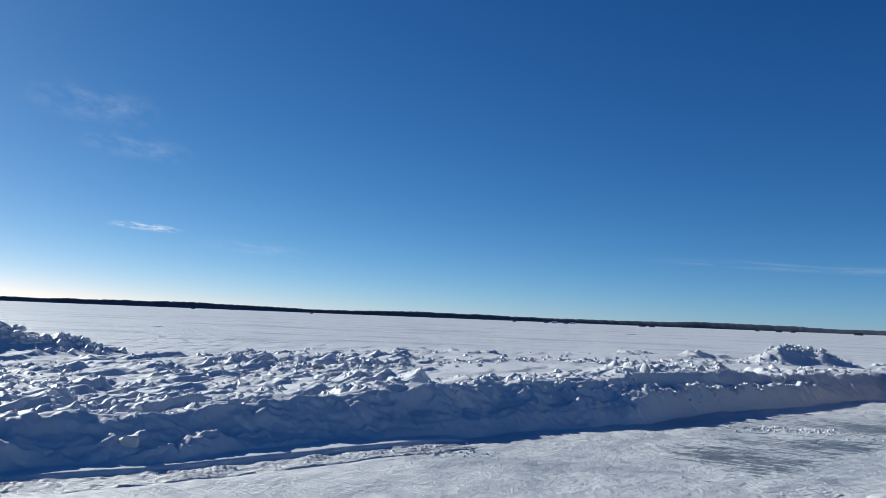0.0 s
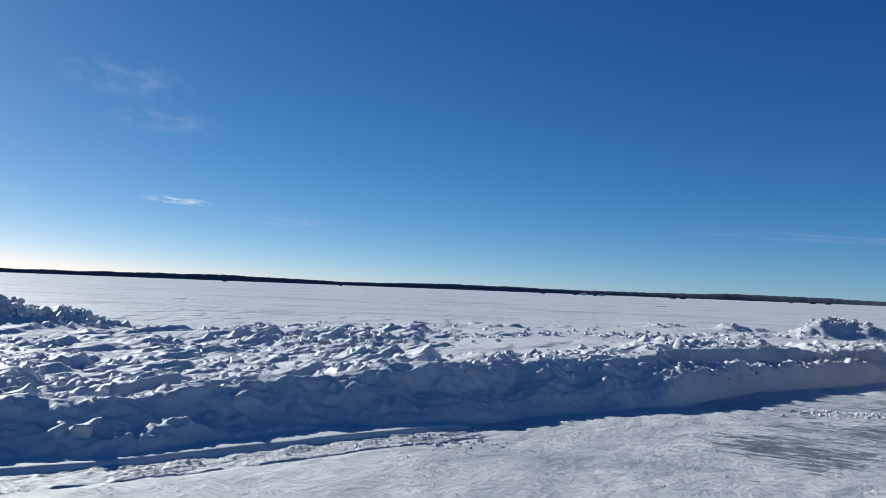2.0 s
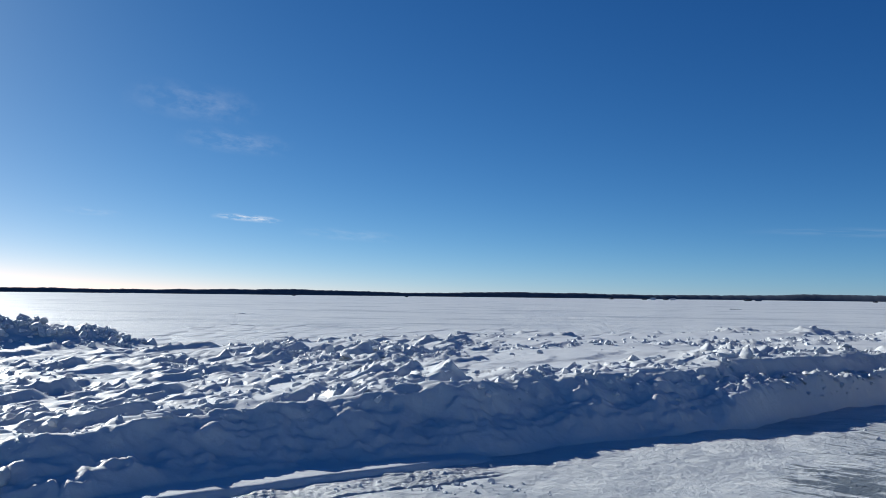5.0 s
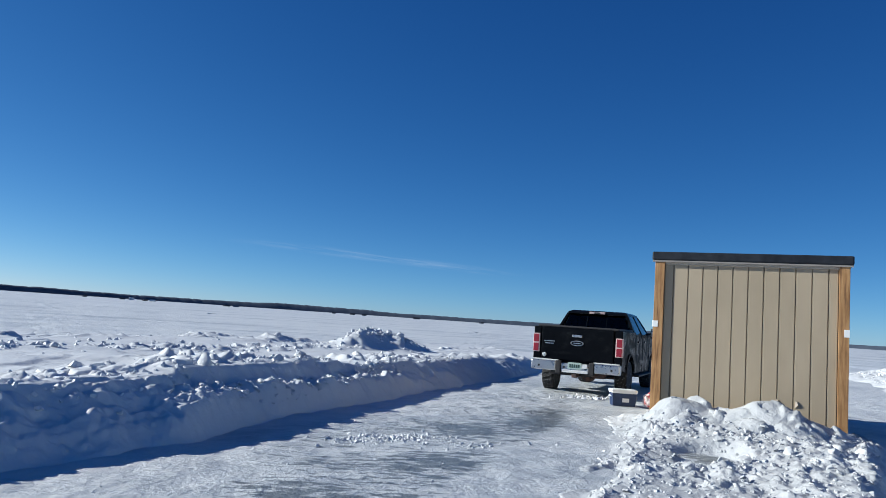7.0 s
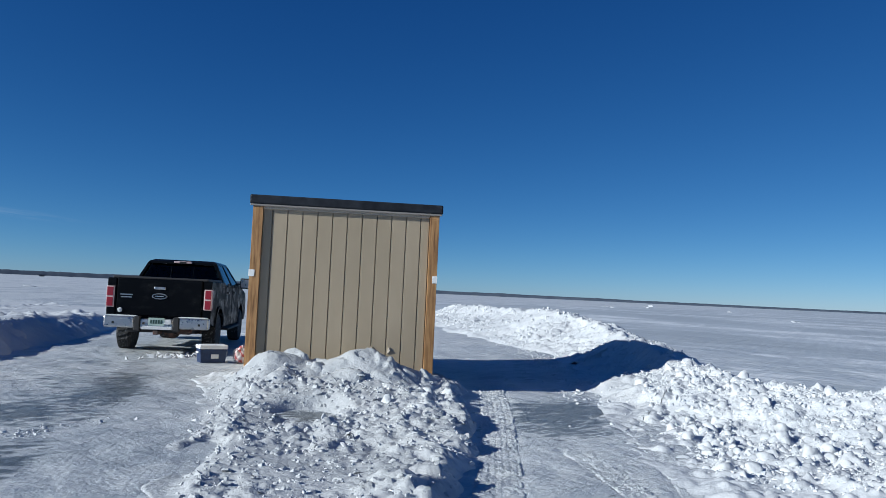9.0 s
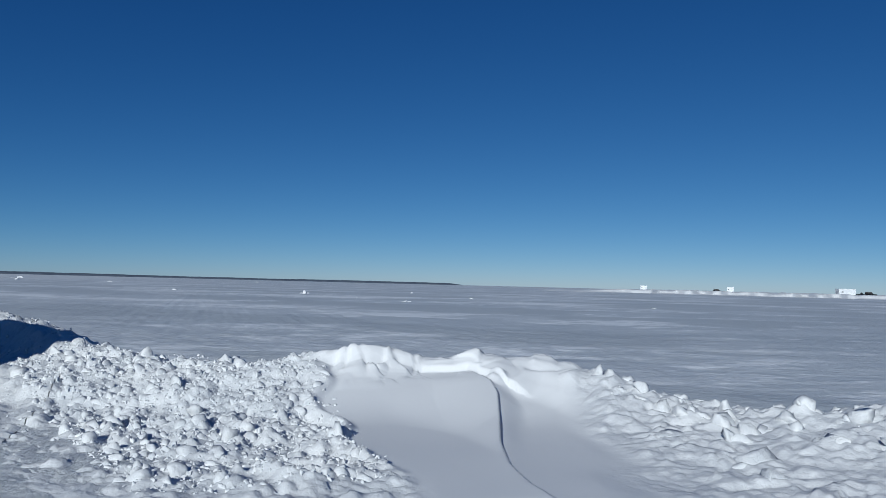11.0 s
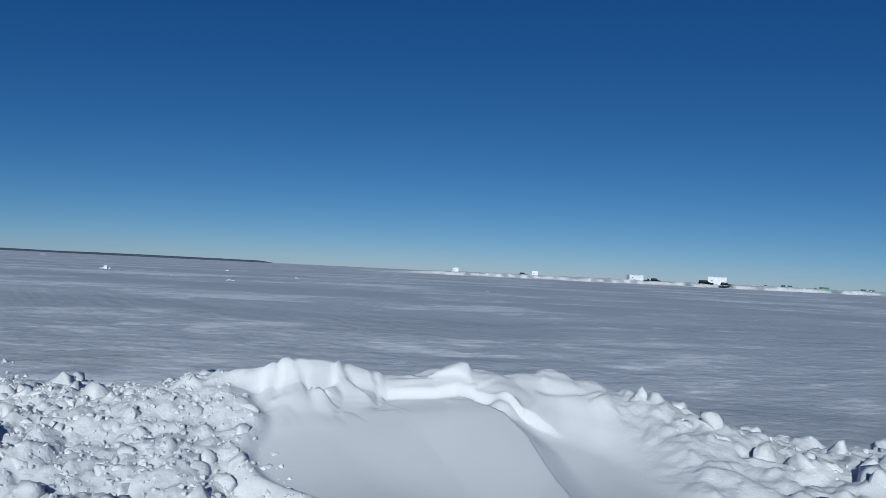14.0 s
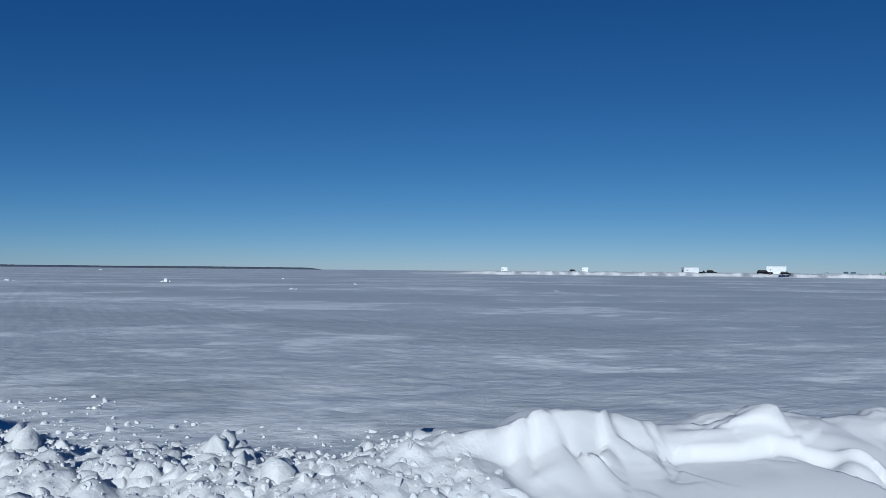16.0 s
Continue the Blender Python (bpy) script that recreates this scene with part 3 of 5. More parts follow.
def right_height(x, y):
    d, val = along_line(x, y, RIGHT_CREST)
    h, win, wout, rough = (val[..., k] for k in range(4))
    heap = smooth(-0.12, 0.12, y - 3.46 - 0.04 * (x - 9) + 0.16 * vnoise(x * 1.5, y * 1.5, 66))
    lumps = 0.75 * smooth(0.45, -0.4, y - 1.42 + 0.36 * (x - 8.5) + 0.25 * vnoise(x * 1.2, y * 1.2, 67))
    rough = np.where(x < 14, np.maximum(heap, lumps), 1.0)
    w = np.where(d > 0, win, wout)
    wob = 0.25 * vnoise(x * 0.7, y * 0.7, 61) * np.clip(rough + 0.3, 0, 1)
    t = np.clip(1 - np.abs(d) / w + wob * 0.5, 0, 1.2)
    inside = np.clip(d, 0, 9)
    prof = np.where(d > 0, 0.55 * t + 0.45 * t * t * t, t * t * (3 - 2 * np.clip(t, 0, 1)))
    steep = 0.88 * np.clip(1 - inside / 1.5 + 0.6 * wob, 0, 1) ** 0.8 + 0.12 * np.clip(t, 0, 1)      # the heap: a steep face above a thin apron
    corner = heap * smooth(15.5, 14.0, x) * (d > 0)
    prof = np.clip(prof + corner * (steep - prof), 0, 1.05)
    z = h * prof
    live = smooth(0.0, 0.12, t)
    z = z + live * (0.35 + 0.65 * smooth(0.0, 0.4, t)) * rough * (0.09 * (clods(x, y, 0.44, 71) - 0.25) + 0.065 * (clods(x, y, 0.22, 72) - 0.2) + 0.045 * (clods(x, y, 0.11, 73) - 0.15) + 0.06 * fbm(x * 0.9, y * 0.9, 2, 74))
    z = z + live * 4 * rough * (1 - rough) * (0.03 * slabs(x, y, 0.5, 90, 0.5) + 0.02 * fbm(x * 1.3, y * 1.3, 3, 91))
    z = z + live * lumps * (x < 14) * (0.07 * slabs(x, y, 0.5, 93, 0.45) + 0.045 * slabs(x, y, 0.22, 94, 0.45) - 0.03)
    calm = live * (1 - rough)
    low = smooth(2.55, 1.7, y)                      # the slab lip turns into a soft slope
    reach = 1.35 + 1.25 * smooth(3.0, 1.8, y)
    cut = inside - 0.06 + (0.05 + 0.10 * low) * vnoise(x * 1.5, y * 1.5, 78)
    lip = h * (1 - (0.30 - 0.13 * low) * smooth(0.02, 0.10 + 0.32 * low, cut)) * np.clip(1 - np.clip(inside - 0.15, 0, 9) / (reach * 1.2), 0, 1) ** 1.55 + 0.03 * np.clip(1 - inside / win, 0, 1)
    z = np.where(d > 0, z + calm * (lip - z), z)
    edge, _ = along_line(x, y, S_EDGE)
    hollow = smooth(0.05, -0.30, edge + 0.03 * vnoise(x * 1.2, y * 1.2, 95)) * smooth(-2.4, -0.7, edge)
    crestline = np.exp(-np.clip(edge, 0, 9) / 0.5) * (edge > 0)
    z = z + calm * smooth(0.3, 0.9, inside) * smooth(5.6, 4.0, inside) * (0.05 * crestline - 0.13 * hollow * np.clip(z / 0.15 + 0.35, 0, 1))
    z = z + calm * (0.02 * fbm(x * 0.8, y * 0.8, 2, 75) + smooth(0.7, 0.0, np.abs(d - 0.05)) * ((0.10 + 0.08 * low) * tailed(x, y, 0.55, 76, 0.5, (-0.9, 0.43), 5, 0.09, 0.78) + 0.10 * tailed(x, y, 0.26, 77, 0.4, (-0.9, 0.43), 4, 0.06, 0.72) - 0.065 + 0.03 * fbm(x * 2.5, y * 2.5, 2, 79)))
    ledge, _ = along_line(x, y, [(12.3, 2.7), (12.14, 2.15), (11.9, 1.78), (11.5, 1.48)])
    z = z + calm * 0.08 * smooth(0.015, -0.05, ledge + 0.05 * vnoise(x * 3, y * 3, 96)) * smooth(-0.5, -0.12, ledge) * smooth(0.05, 0.2, inside) * smooth(2.75, 2.5, y)
    z = z + calm * 0.09 * np.exp(-(((x - 11.53) ** 2 + (y - 1.52) ** 2) / 0.11 ** 2) ** 1.5)
    bed = 0.03 + 0.012 * vnoise(x, y, 97) - 0.07 * smooth(4.0, 5.5, inside)                 # a thin sheet of drift is left between the edge and the road
    z = np.where((d > 0.3) & (x < 13.5), z + calm * (bed + 0.5 * ((z - bed) + np.sqrt((z - bed) ** 2 + 0.0036)) - z), z)
    CALM["last"] = calm * smooth(0.02, 0.1, t)
    return z - 0.04 * smooth(0.08, 0.0, t)


def island_height(x, y):
    dl, _ = along_line(x, y, [(3.9, 7.1), (5.45, 8.55), (6.5, 9.5), (7.8, 10.6), (9.5, 11.9), (10.5, 13.2), (12.4, 15.2)])
    dr, _ = along_line(x, y, [(4.1, 6.4), (5.4, 6.1), (7.1, 6.75), (8.43, 7.35), (10.2, 8.2), (11.97, 9.2), (14.0, 10.4)])
    inside = np.minimum(np.minimum(dl, -dr), (x - 4.2) * 0.8 + (y - 6.7) * 0.2)
    inside = np.minimum(inside, (-(x - 11.6) * 0.82 - (y - 11.2) * 0.57) + 0.6)
    inside = inside + 0.12 * vnoise(x * 2, y * 2, 81) + 0.06 * vnoise(x * 5, y * 5, 80)
    t = smooth(0.0, 0.75, inside) + (smooth(0.0, 0.22, inside) - smooth(0.0, 0.75, inside)) * smooth(1.2, 0.7, -dr)      # steep only beside the right-hand track
    rim = smooth(0.0, 0.3, inside) * smooth(1.1, 0.4, inside)
    humps = 0.0
    for hx, hy, hh, hs in ((10.3, 11.45, .50, .60), (10.85, 10.6, .26, .5), (11.05, 10.15, .45, .62), (9.5, 11.2, .12, .9), (11.5, 9.6, .12, .4), (9.9, 9.6, .15, 1.1), (10.9, 12.9, .12, .5)):
        humps = humps + hh * np.exp(-(((x - hx) ** 2 + (y - hy) ** 2) / hs ** 2))
    z = t * (0.055 + 0.02 * rim + 0.035 * smooth(1.0, 0.35, -dr) + humps)
    wild = (0.25 + 0.75 * smooth(-0.3, 0.4, vnoise(x * .9, y * .9, 89) + 0.6 * rim)) * (1 - 0.75 * smooth(0.1, 0.35, humps))
    z = z + t * wild * ((0.022 + 0.028 * rim) * (clods(x, y, 0.30, 83) - 0.2) + (0.02 + 0.02 * rim) * (slabs(x, y, 0.2, 84, 0.4) - 0.2) + 0.03 * slabs(x, y, 0.085, 85, 0.5) + 0.045 * fbm((x * 0.75 + y * 0.66) * 0.8, (y * 0.75 - x * 0.66) * 3.2, 4, 86))
    z = z + t * smooth(0.12, 0.3, humps) * (0.13 * slabs(x, y, 0.5, 87, 0.5) - 0.055 + 0.07 * slabs(x, y, 0.24, 88, 0.45) + 0.03 * fbm(x * 2, y * 2, 3, 82))
    d, _ = along_line(x, y, [(4.9, 7.8), (5.77, 8.57), (6.62, 9.22), (7.1, 9.42), (7.65, 9.62)])
    z = z - 0.11 * np.exp(-(d / 0.17) ** 4) * t * (1 - 0.7 * smooth(7.0, 7.5, x)) + 0.09 * np.exp(-((d + 0.30) / 0.13) ** 2) * t * smooth(7.7, 7.2, x)
    for qx, qy, qr in ((9.0, 9.75, .42), (8.55, 9.45, .3)):
        z = z - 0.22 * np.exp(-(((x - qx) ** 2 + (y - qy) ** 2) / qr ** 2) ** 2)
    return z - 0.05 * smooth(0.06, 0.0, inside)


MOUNDS += [(-9.6, 17.9, .52, 1.6, 1.2, 101), (-11.2, 16.7, .5, 1.3, 1.3, 105), (11.9, 26.2, .62, 1.3, .7, 109), (13.1, 25.9, .4, .9, .7, 113), (7.9, 31.6, .3, 1.6, .8, 117), (9.9, 28.6, .2, 2.2, .7, 121)]


def bank(name, label, func, patches, low=-0.03, mat=None):
    """One sheet of snow made of patches (x0, x1, y0, y1, step); a patch leaves out what an earlier one covers."""
    verts, faces, calm, base, done = [], [], [], 0, []
    for x0, x1, y0, y1, step in patches:
        X, Y = np.meshgrid(np.arange(x0, x1 + step / 2, step), np.arange(y0, y1 + step / 2, step))
        Z = func(X, Y)
        keep = Z > low
        for a0, a1, b0, b1 in done:
            keep &= ~((X > a0) & (X < a1) & (Y > b0) & (Y < b1))
        ny, nx = X.shape
        idx = np.arange(nx * ny).reshape(ny, nx)
        q = np.stack([idx[:-1, :-1], idx[:-1, 1:], idx[1:, 1:], idx[1:, :-1]], -1)
        q = q[keep[:-1, :-1] | keep[:-1, 1:] | keep[1:, 1:] | keep[1:, :-1]].reshape(-1, 4)
        used = np.unique(q)
        remap = np.zeros(nx * ny, np.int32)
        remap[used] = np.arange(len(used)) + base
        verts.append(np.stack([X, Y, Z], -1).reshape(-1, 3)[used])
        faces.append(remap[q])
        calm.append(CALM["last"].ravel()[used] if func is right_height else np.zeros(len(used)))
        base += len(used)
        done.append((x0, x1, y0, y1))
    me = mesh_of(name, np.concatenate(verts), np.concatenate(faces), mat or SNOW)
    me.attributes.new("calm", "FLOAT", "POINT").data.foreach_set("value", np.concatenate(calm).astype(np.float32))
    return tagged(new(name, me), label, "snow bank")


left_bank = bank("snow_bank", "long plowed snow bank with shaded face and wind-carved crusts behind", left_height,
                 [(-5, 4, 6, 14, .024), (-9, 10, 2.5, 21, .045), (-14, 24, 2.5, 38, .08)], mat=CRUST)
right_bank = bank("snow_bank", "bright sunlit plowed snow bank of loose clods and a smooth drift", right_height, [(8.0, 12.2, 1.4, 2.9, .015), (7, 14.5, -2.5, 6.5, .028), (5, 18.7, -5, 9.5, .05)])
right_far = bank("snow_bank", "sunlit plowed snow bank running away along the track", right_height, [(18.5, 26, 7, 16, .05), (18.5, 42, 4, 27, 0.09)])
island = bank("snow_mound", "churned snow heaped against the front of the ice house", island_height, [(4, 13.5, 5.5, 15, .03)], mat=CHURN)


# ---- loose snow ----
def clod_shapes(count, seed, detail):
    """Angular lumps, as arrays of vertices and triangles."""
    rng, out = random.Random(seed), []
    for _ in range(count):
        bm = bmesh.new()
        bmesh.ops.create_icosphere(bm, subdivisions=detail, radius=0.5)
        cuts = [(Vector((rng.gauss(0, 1), rng.gauss(0, 1), rng.gauss(0, 1))).normalized(), rng.uniform(0.17, 0.36)) for _ in range(11)]
        for v in bm.verts:
            for nrm, lim in cuts:
                over = v.co.dot(nrm) - lim
                if over > 0:
                    v.co -= nrm * over * 0.92
            v.co *= 1.15 + 0.45 * noise.noise(v.co * 3.5 + Vector((seed + 3 * len(out), 0, 0))) + 0.22 * noise.noise(v.co * 8)
        out.append((np.array([v.co[:] for v in bm.verts]), np.array([[v.index for v in f.verts] for f in bm.faces])))
        bm.free()
    return out


def chunk_shapes(count, seed, points=17):
    """Broken blocks with flat faces and sharp edges."""
    rng, out = random.Random(seed), []
    for _ in range(count):
        bm = bmesh.new()
        for _ in range(points):
            p = Vector((rng.uniform(-1, 1), rng.uniform(-1, 1), rng.uniform(-1, 1)))
            bm.verts.new(p * (0.55 / max(0.6, p.length)))
        done = bmesh.ops.convex_hull(bm, input=bm.verts[:])
        bmesh.ops.delete(bm, geom=[g for g in set(done["geom_interior"] + done["geom_unused"]) if isinstance(g, bmesh.types.BMVert)], context="VERTS")
        bm.verts.index_update()
        out.append((np.array([v.co[:] for v in bm.verts]), np.array([[v.index for v in f.verts] for f in bm.faces])))
        bm.free()
    return out


CLODS_FINE, CLODS_SMALL = clod_shapes(10, 5, 2), chunk_shapes(24, 6)


def plate_shapes(count, seed):
    """Broken pieces of wind crust: uneven plates with sharp edges."""
    rng, out = random.Random(seed), []
    for _ in range(count):
        n, v, f = 6, [], []
        rad = [rng.uniform(0.3, 0.6) for _ in range(n)]
        for top in (0, 1):
            for k in range(n):
                a = 2 * math.pi * (k + rng.uniform(-.25, .25)) / n
                r = rad[k] * (1.0 if top == 0 else rng.uniform(0.55, 0.9))
                v.append((r * math.cos(a) * 1.3, r * math.sin(a), (-0.2 if top == 0 else rng.uniform(0.10, 0.30))))
        v.append((0, 0, 0.26))
        for k in range(n):
            m = (k + 1) % n
            f += [(k, m, n + m), (k, n + m, n + k), (n + k, n + m, 2 * n)]
        out.append((np.array(v), np.array(f)))
    return out


PLATES = plate_shapes(14, 8)


def turn_of(rng):
    return np.array(Euler((rng.uniform(0, 6.28), rng.uniform(0, 6.28), rng.uniform(0, 6.28))).to_matrix())


def scatter(name, label, spots, func, shapes, seed, mat=None, parent=None, sink=0.42):
    """Many clods joined into one object; spots are rows of x, y, size."""
    rng = random.Random(seed)
    spots = np.array(spots)
    z = func(spots[:, 0], spots[:, 1])
    vs, fs, base = [], [], 0
    for (x, y, size), zz in zip(spots, z):
        v, f = shapes[rng.randrange(len(shapes))]
        turn = turn_of(rng) if shapes is not PLATES else np.array(Euler((rng.gauss(0, .28), rng.gauss(0, .28), rng.gauss(-0.3, .9))).to_matrix())
        v = (v * np.array((rng.uniform(.7, 1.25), rng.uniform(.7, 1.25), rng.uniform(.6, 1.0)))) @ turn.T * size
        vs.append(v + np.array((x, y, zz + size * (0.5 - sink) * 0.5)))
        fs.append(f + base)
        base += len(v)
    me = mesh_of(name, np.concatenate(vs), np.concatenate(fs), mat or SNOW, shapes is CLODS_FINE)
    ob = new(name, me)
    if parent is not None:
        ob.parent = parent
        return tagged(ob, label, kind="stuff")
    return tagged(ob, label, "loose snow", kind="stuff")


def ground_or(func):
    return lambda x, y: np.maximum(func(x, y), ground_height(x, y))


def spots_along(line, count, seed, lo, hi, smin, smax, power=2.5, accept=None):
    """Random places beside a line: lo to hi is the signed distance, right-hand side positive."""
    rng, pts = random.Random(seed), [Vector(p[:2]) for p in line]
    lens = [(b - a).length for a, b in zip(pts[:-1], pts[1:])]
    out = []
    while len(out) < count:
        s, k = rng.uniform(0, sum(lens)), 0
        while s > lens[k]:
            s -= lens[k]
            k += 1
        d = (pts[k + 1] - pts[k]).normalized()
        q = pts[k] + d * s + Vector((d.y, -d.x)) * rng.uniform(lo, hi)
        if accept is None or accept(q.x, q.y):
            out.append((q.x, q.y, smin + (smax - smin) * rng.random() ** power))
    return out


def heap_spots(count, seed, smin, smax, power):
    """Places over the loose heap at the corner of the sunlit bank."""
    rng, out = random.Random(seed), []
    while len(out) < count:
        x, y = rng.uniform(8.6, 15.2), rng.uniform(3.3, 7.4)
        if y > 3.48 + 0.04 * (x - 9) + 0.12 * rng.gauss(0, 1) and y < 5.2 + (x - 8.6) * 0.36:
            out.append((x, y, smin + (smax - smin) * rng.random() ** power))
    return out


scatter("loose_snow", "rounded clods of broken snow heaped on the bank", heap_spots(1100, 21, .05, .24, 2.6), ground_or(right_height), CLODS_FINE, 21, parent=right_bank, sink=0.95)
scatter("loose_snow", "large frozen clods set in the heap", heap_spots(60, 23, .13, .3, 1.8), ground_or(right_height), CLODS_FINE, 23, parent=right_bank, sink=1.25)
scatter("loose_snow", "small clods of broken snow heaped on the bank", heap_spots(6500, 22, .01, .055, 2.2), ground_or(right_height), CLODS_SMALL, 22, parent=right_bank, sink=0.7)
scatter("loose_snow", "loose broken snow clods on the sunlit bank", spots_along(RIGHT_CREST[3:9], 2400, 1, -2.2, 2.2, .015, .075, 3.0), ground_or(right_height), CLODS_SMALL, 1, parent=right_bank)
scatter("loose_snow", "loose broken snow clods on the sunlit bank", spots_along(RIGHT_CREST[0:4], 1900, 2, -2.2, 2.4, .03, .16, 2.6), ground_or(right_height), CLODS_SMALL, 2, parent=right_far)
scatter("loose_snow", "loose snow clods along the crest of the bank", spots_along(RIGHT_CREST[17:], 420, 3, -1.0, .5, .03, .28, 2.8), ground_or(right_height), CLODS_FINE, 3, parent=right_bank, sink=1.0)
scatter("crumbled_snow", "snow crumbs thrown onto the greyed lake crust behind the bank", spots_along(RIGHT_CREST[5:10], 300, 4, -3.0, -1.2, .012, .08, 4.0), ground_height, CLODS_SMALL, 4)
scatter("crumbled_snow", "snow crumbs on the track beside the bank", spots_along(RIGHT_CREST[3:9], 420, 5, 1.1, 3.0, .01, .07, 3.5), ground_height, CLODS_SMALL, 5)
def pile_spots(count, seed, smin, smax, power):
    """Places on the churned pile itself."""
    spots = np.array(spots_along([(4.6, 7.2), (7, 8.4), (10.9, 10.7)], count * 2, seed, -2.2, 2.0, smin, smax, power))
    z = island_height(spots[:, 0], spots[:, 1])
    return spots[(z > 0.015) & (z < 0.36)][:count]


scatter("loose_snow", "churned snow clods in front of the ice house", pile_spots(1700, 6, .012, .075, 3.2), ground_or(island_height), CLODS_SMALL, 6, CHURN, island, 0.7)
scatter("loose_snow", "flat broken pieces of churned snow", pile_spots(800, 34, .02, .09, 2.6), island_height, PLATES, 34, CHURN, island)
scatter("loose_snow", "larger clods heaped on the churned snow", spots_along([(7.6, 8.6), (11.2, 10.5)], 40, 7, -1.5, 1.3, .08, .17, 1.8), island_height, CLODS_SMALL, 7, CHURN, island, 0.8)
def crust_spots(count, seed, smin, smax, power):
    """Places among the broken crust behind the crest."""
    spots = np.array(spots_along(LEFT_CREST[1:17], count * 4, seed, -10, -.05, smin, smax, power))
    out = -along_line(spots[:, 0], spots[:, 1], LEFT_CREST)[0]
    return spots[crusted(spots[:, 0], spots[:, 1], out) > 0.45][:count]


scatter("broken_crust", "sharp broken blocks of wind crust standing in the snow", crust_spots(2600, 31, .025, .18, 3.2), left_height, CLODS_SMALL, 31, CRUST, left_bank, 0.85)
scatter("broken_crust", "flat plates broken from the wind crust", crust_spots(900, 8, .05, .26, 2.6), left_height, PLATES, 8, CRUST, left_bank, 0.7)
scatter("loose_snow", "crumbs on the crest of the bank", spots_along(LEFT_CREST[2:17], 900, 9, -.5, .25, .012, .09, 3.2), left_height, CLODS_SMALL, 9, CRUST, left_bank)
def row_spots(count, seed):
    """Places in the two rows of crust behind the bank, and a few between them."""
    spots = np.array(spots_along(LEFT_CREST[7:18], count * 4, seed, -12.5, -3.4, .025, .2, 3.2))
    out = -along_line(spots[:, 0], spots[:, 1], LEFT_CREST)[0] + 0.7 * vnoise(spots[:, 0] * 0.4, spots[:, 1] * 0.4, 141)
    odds = np.maximum(np.exp(-((out - 4.9) / 0.7) ** 2), np.maximum(0.8 * np.exp(-((out - 10.9) / 0.5) ** 2), 0.06))
    return spots[hash01(np.arange(len(spots)), np.zeros(len(spots)), seed) < odds][:count]


scatter("broken_crust", "rows of small broken crust behind the bank", row_spots(1500, 35), ground_or(left_height), CLODS_SMALL, 35, CRUST, left_bank, 0.75)
scatter("loose_snow", "small lumps on the shelf in the bank's face", spots_along([(3.0, 12.55), (3.9, 13.2), (4.9, 14.0), (6.4, 15.35), (8.6, 17.5)], 500, 33, -.25, .25, .02, .13, 2.4), left_height, PLATES, 33, parent=left_bank)
for k, (mx, my, mh, sx, sy, sd) in enumerate(MOUNDS[:4]):
    rng = random.Random(40 + k)
    scatter("loose_snow", "broken chunks heaped on a mound", [(mx + rng.gauss(0, .5) * sx, my + rng.gauss(0, .5) * sy, .05 + (.26 if k < 2 else .16) * rng.random() ** 2.4) for _ in range(480 if k < 2 else 110)], left_height, CLODS_SMALL, 50 + k, CRUST, left_bank)
rng = random.Random(77)
loose = [(5.5 + rng.gauss(0, .40), 11.75 + rng.gauss(0, .15), .01 + .05 * rng.random() ** 3) for _ in range(650)] + \
        [(6.3 + rng.gauss(0, .5), 11.1 + rng.gauss(0, .15), .01 + .045 * rng.random() ** 3) for _ in range(110)] + \
        [(12.75 + rng.gauss(0, .4), 16.0 + rng.gauss(0, .18), .02 + .12 * rng.random() ** 3) for _ in range(160)] + \
        [(0.2 + rng.gauss(0, .5), 8.5 + rng.gauss(0, .12), .015 + .05 * rng.random() ** 3) for _ in range(60)] + \
        [(rng.uniform(-2.6, .4), 0, .012 + .045 * rng.random() ** 3) for _ in range(160)] + \
        [(rng.uniform(-2, 11), rng.uniform(6, 16), .006 + .03 * rng.random() ** 4) for _ in range(420)]
loose = [(x, 7.0 + 0.86 * (x + 2.4) + rng.gauss(0, .13), s) if y == 0 else (x, y, s) for x, y, s in loose]
loose = [q for q in loose if -0.647 * q[0] + 0.763 * q[1] < 7.0]
scatter("crumbled_snow", "scattered snow crumbs on the scraped ice track", loose, ground_height, CLODS_SMALL, 10)

# single blocks that stand out
block_meshes = []
for k, (v, f) in enumerate(CLODS_FINE):
    block_meshes.append(mesh_of("snow_block", v, f, SNOW, True))


def block(parent, x, y, size, func, seed, lift=0.05):
    rng = random.Random(seed)
    ob = new("snow_block", block_meshes[seed % len(block_meshes)])
    z = float(func(np.array([x]), np.array([y]))[0])
    ob.matrix_world = Matrix.LocRotScale((x, y, z + lift * size), Euler((rng.uniform(0, 6), rng.uniform(0, 6), rng.uniform(0, 6))), Vector((size, size * rng.uniform(.7, 1.1), size * rng.uniform(.6, .9))))
    ob.parent = parent
    return ob


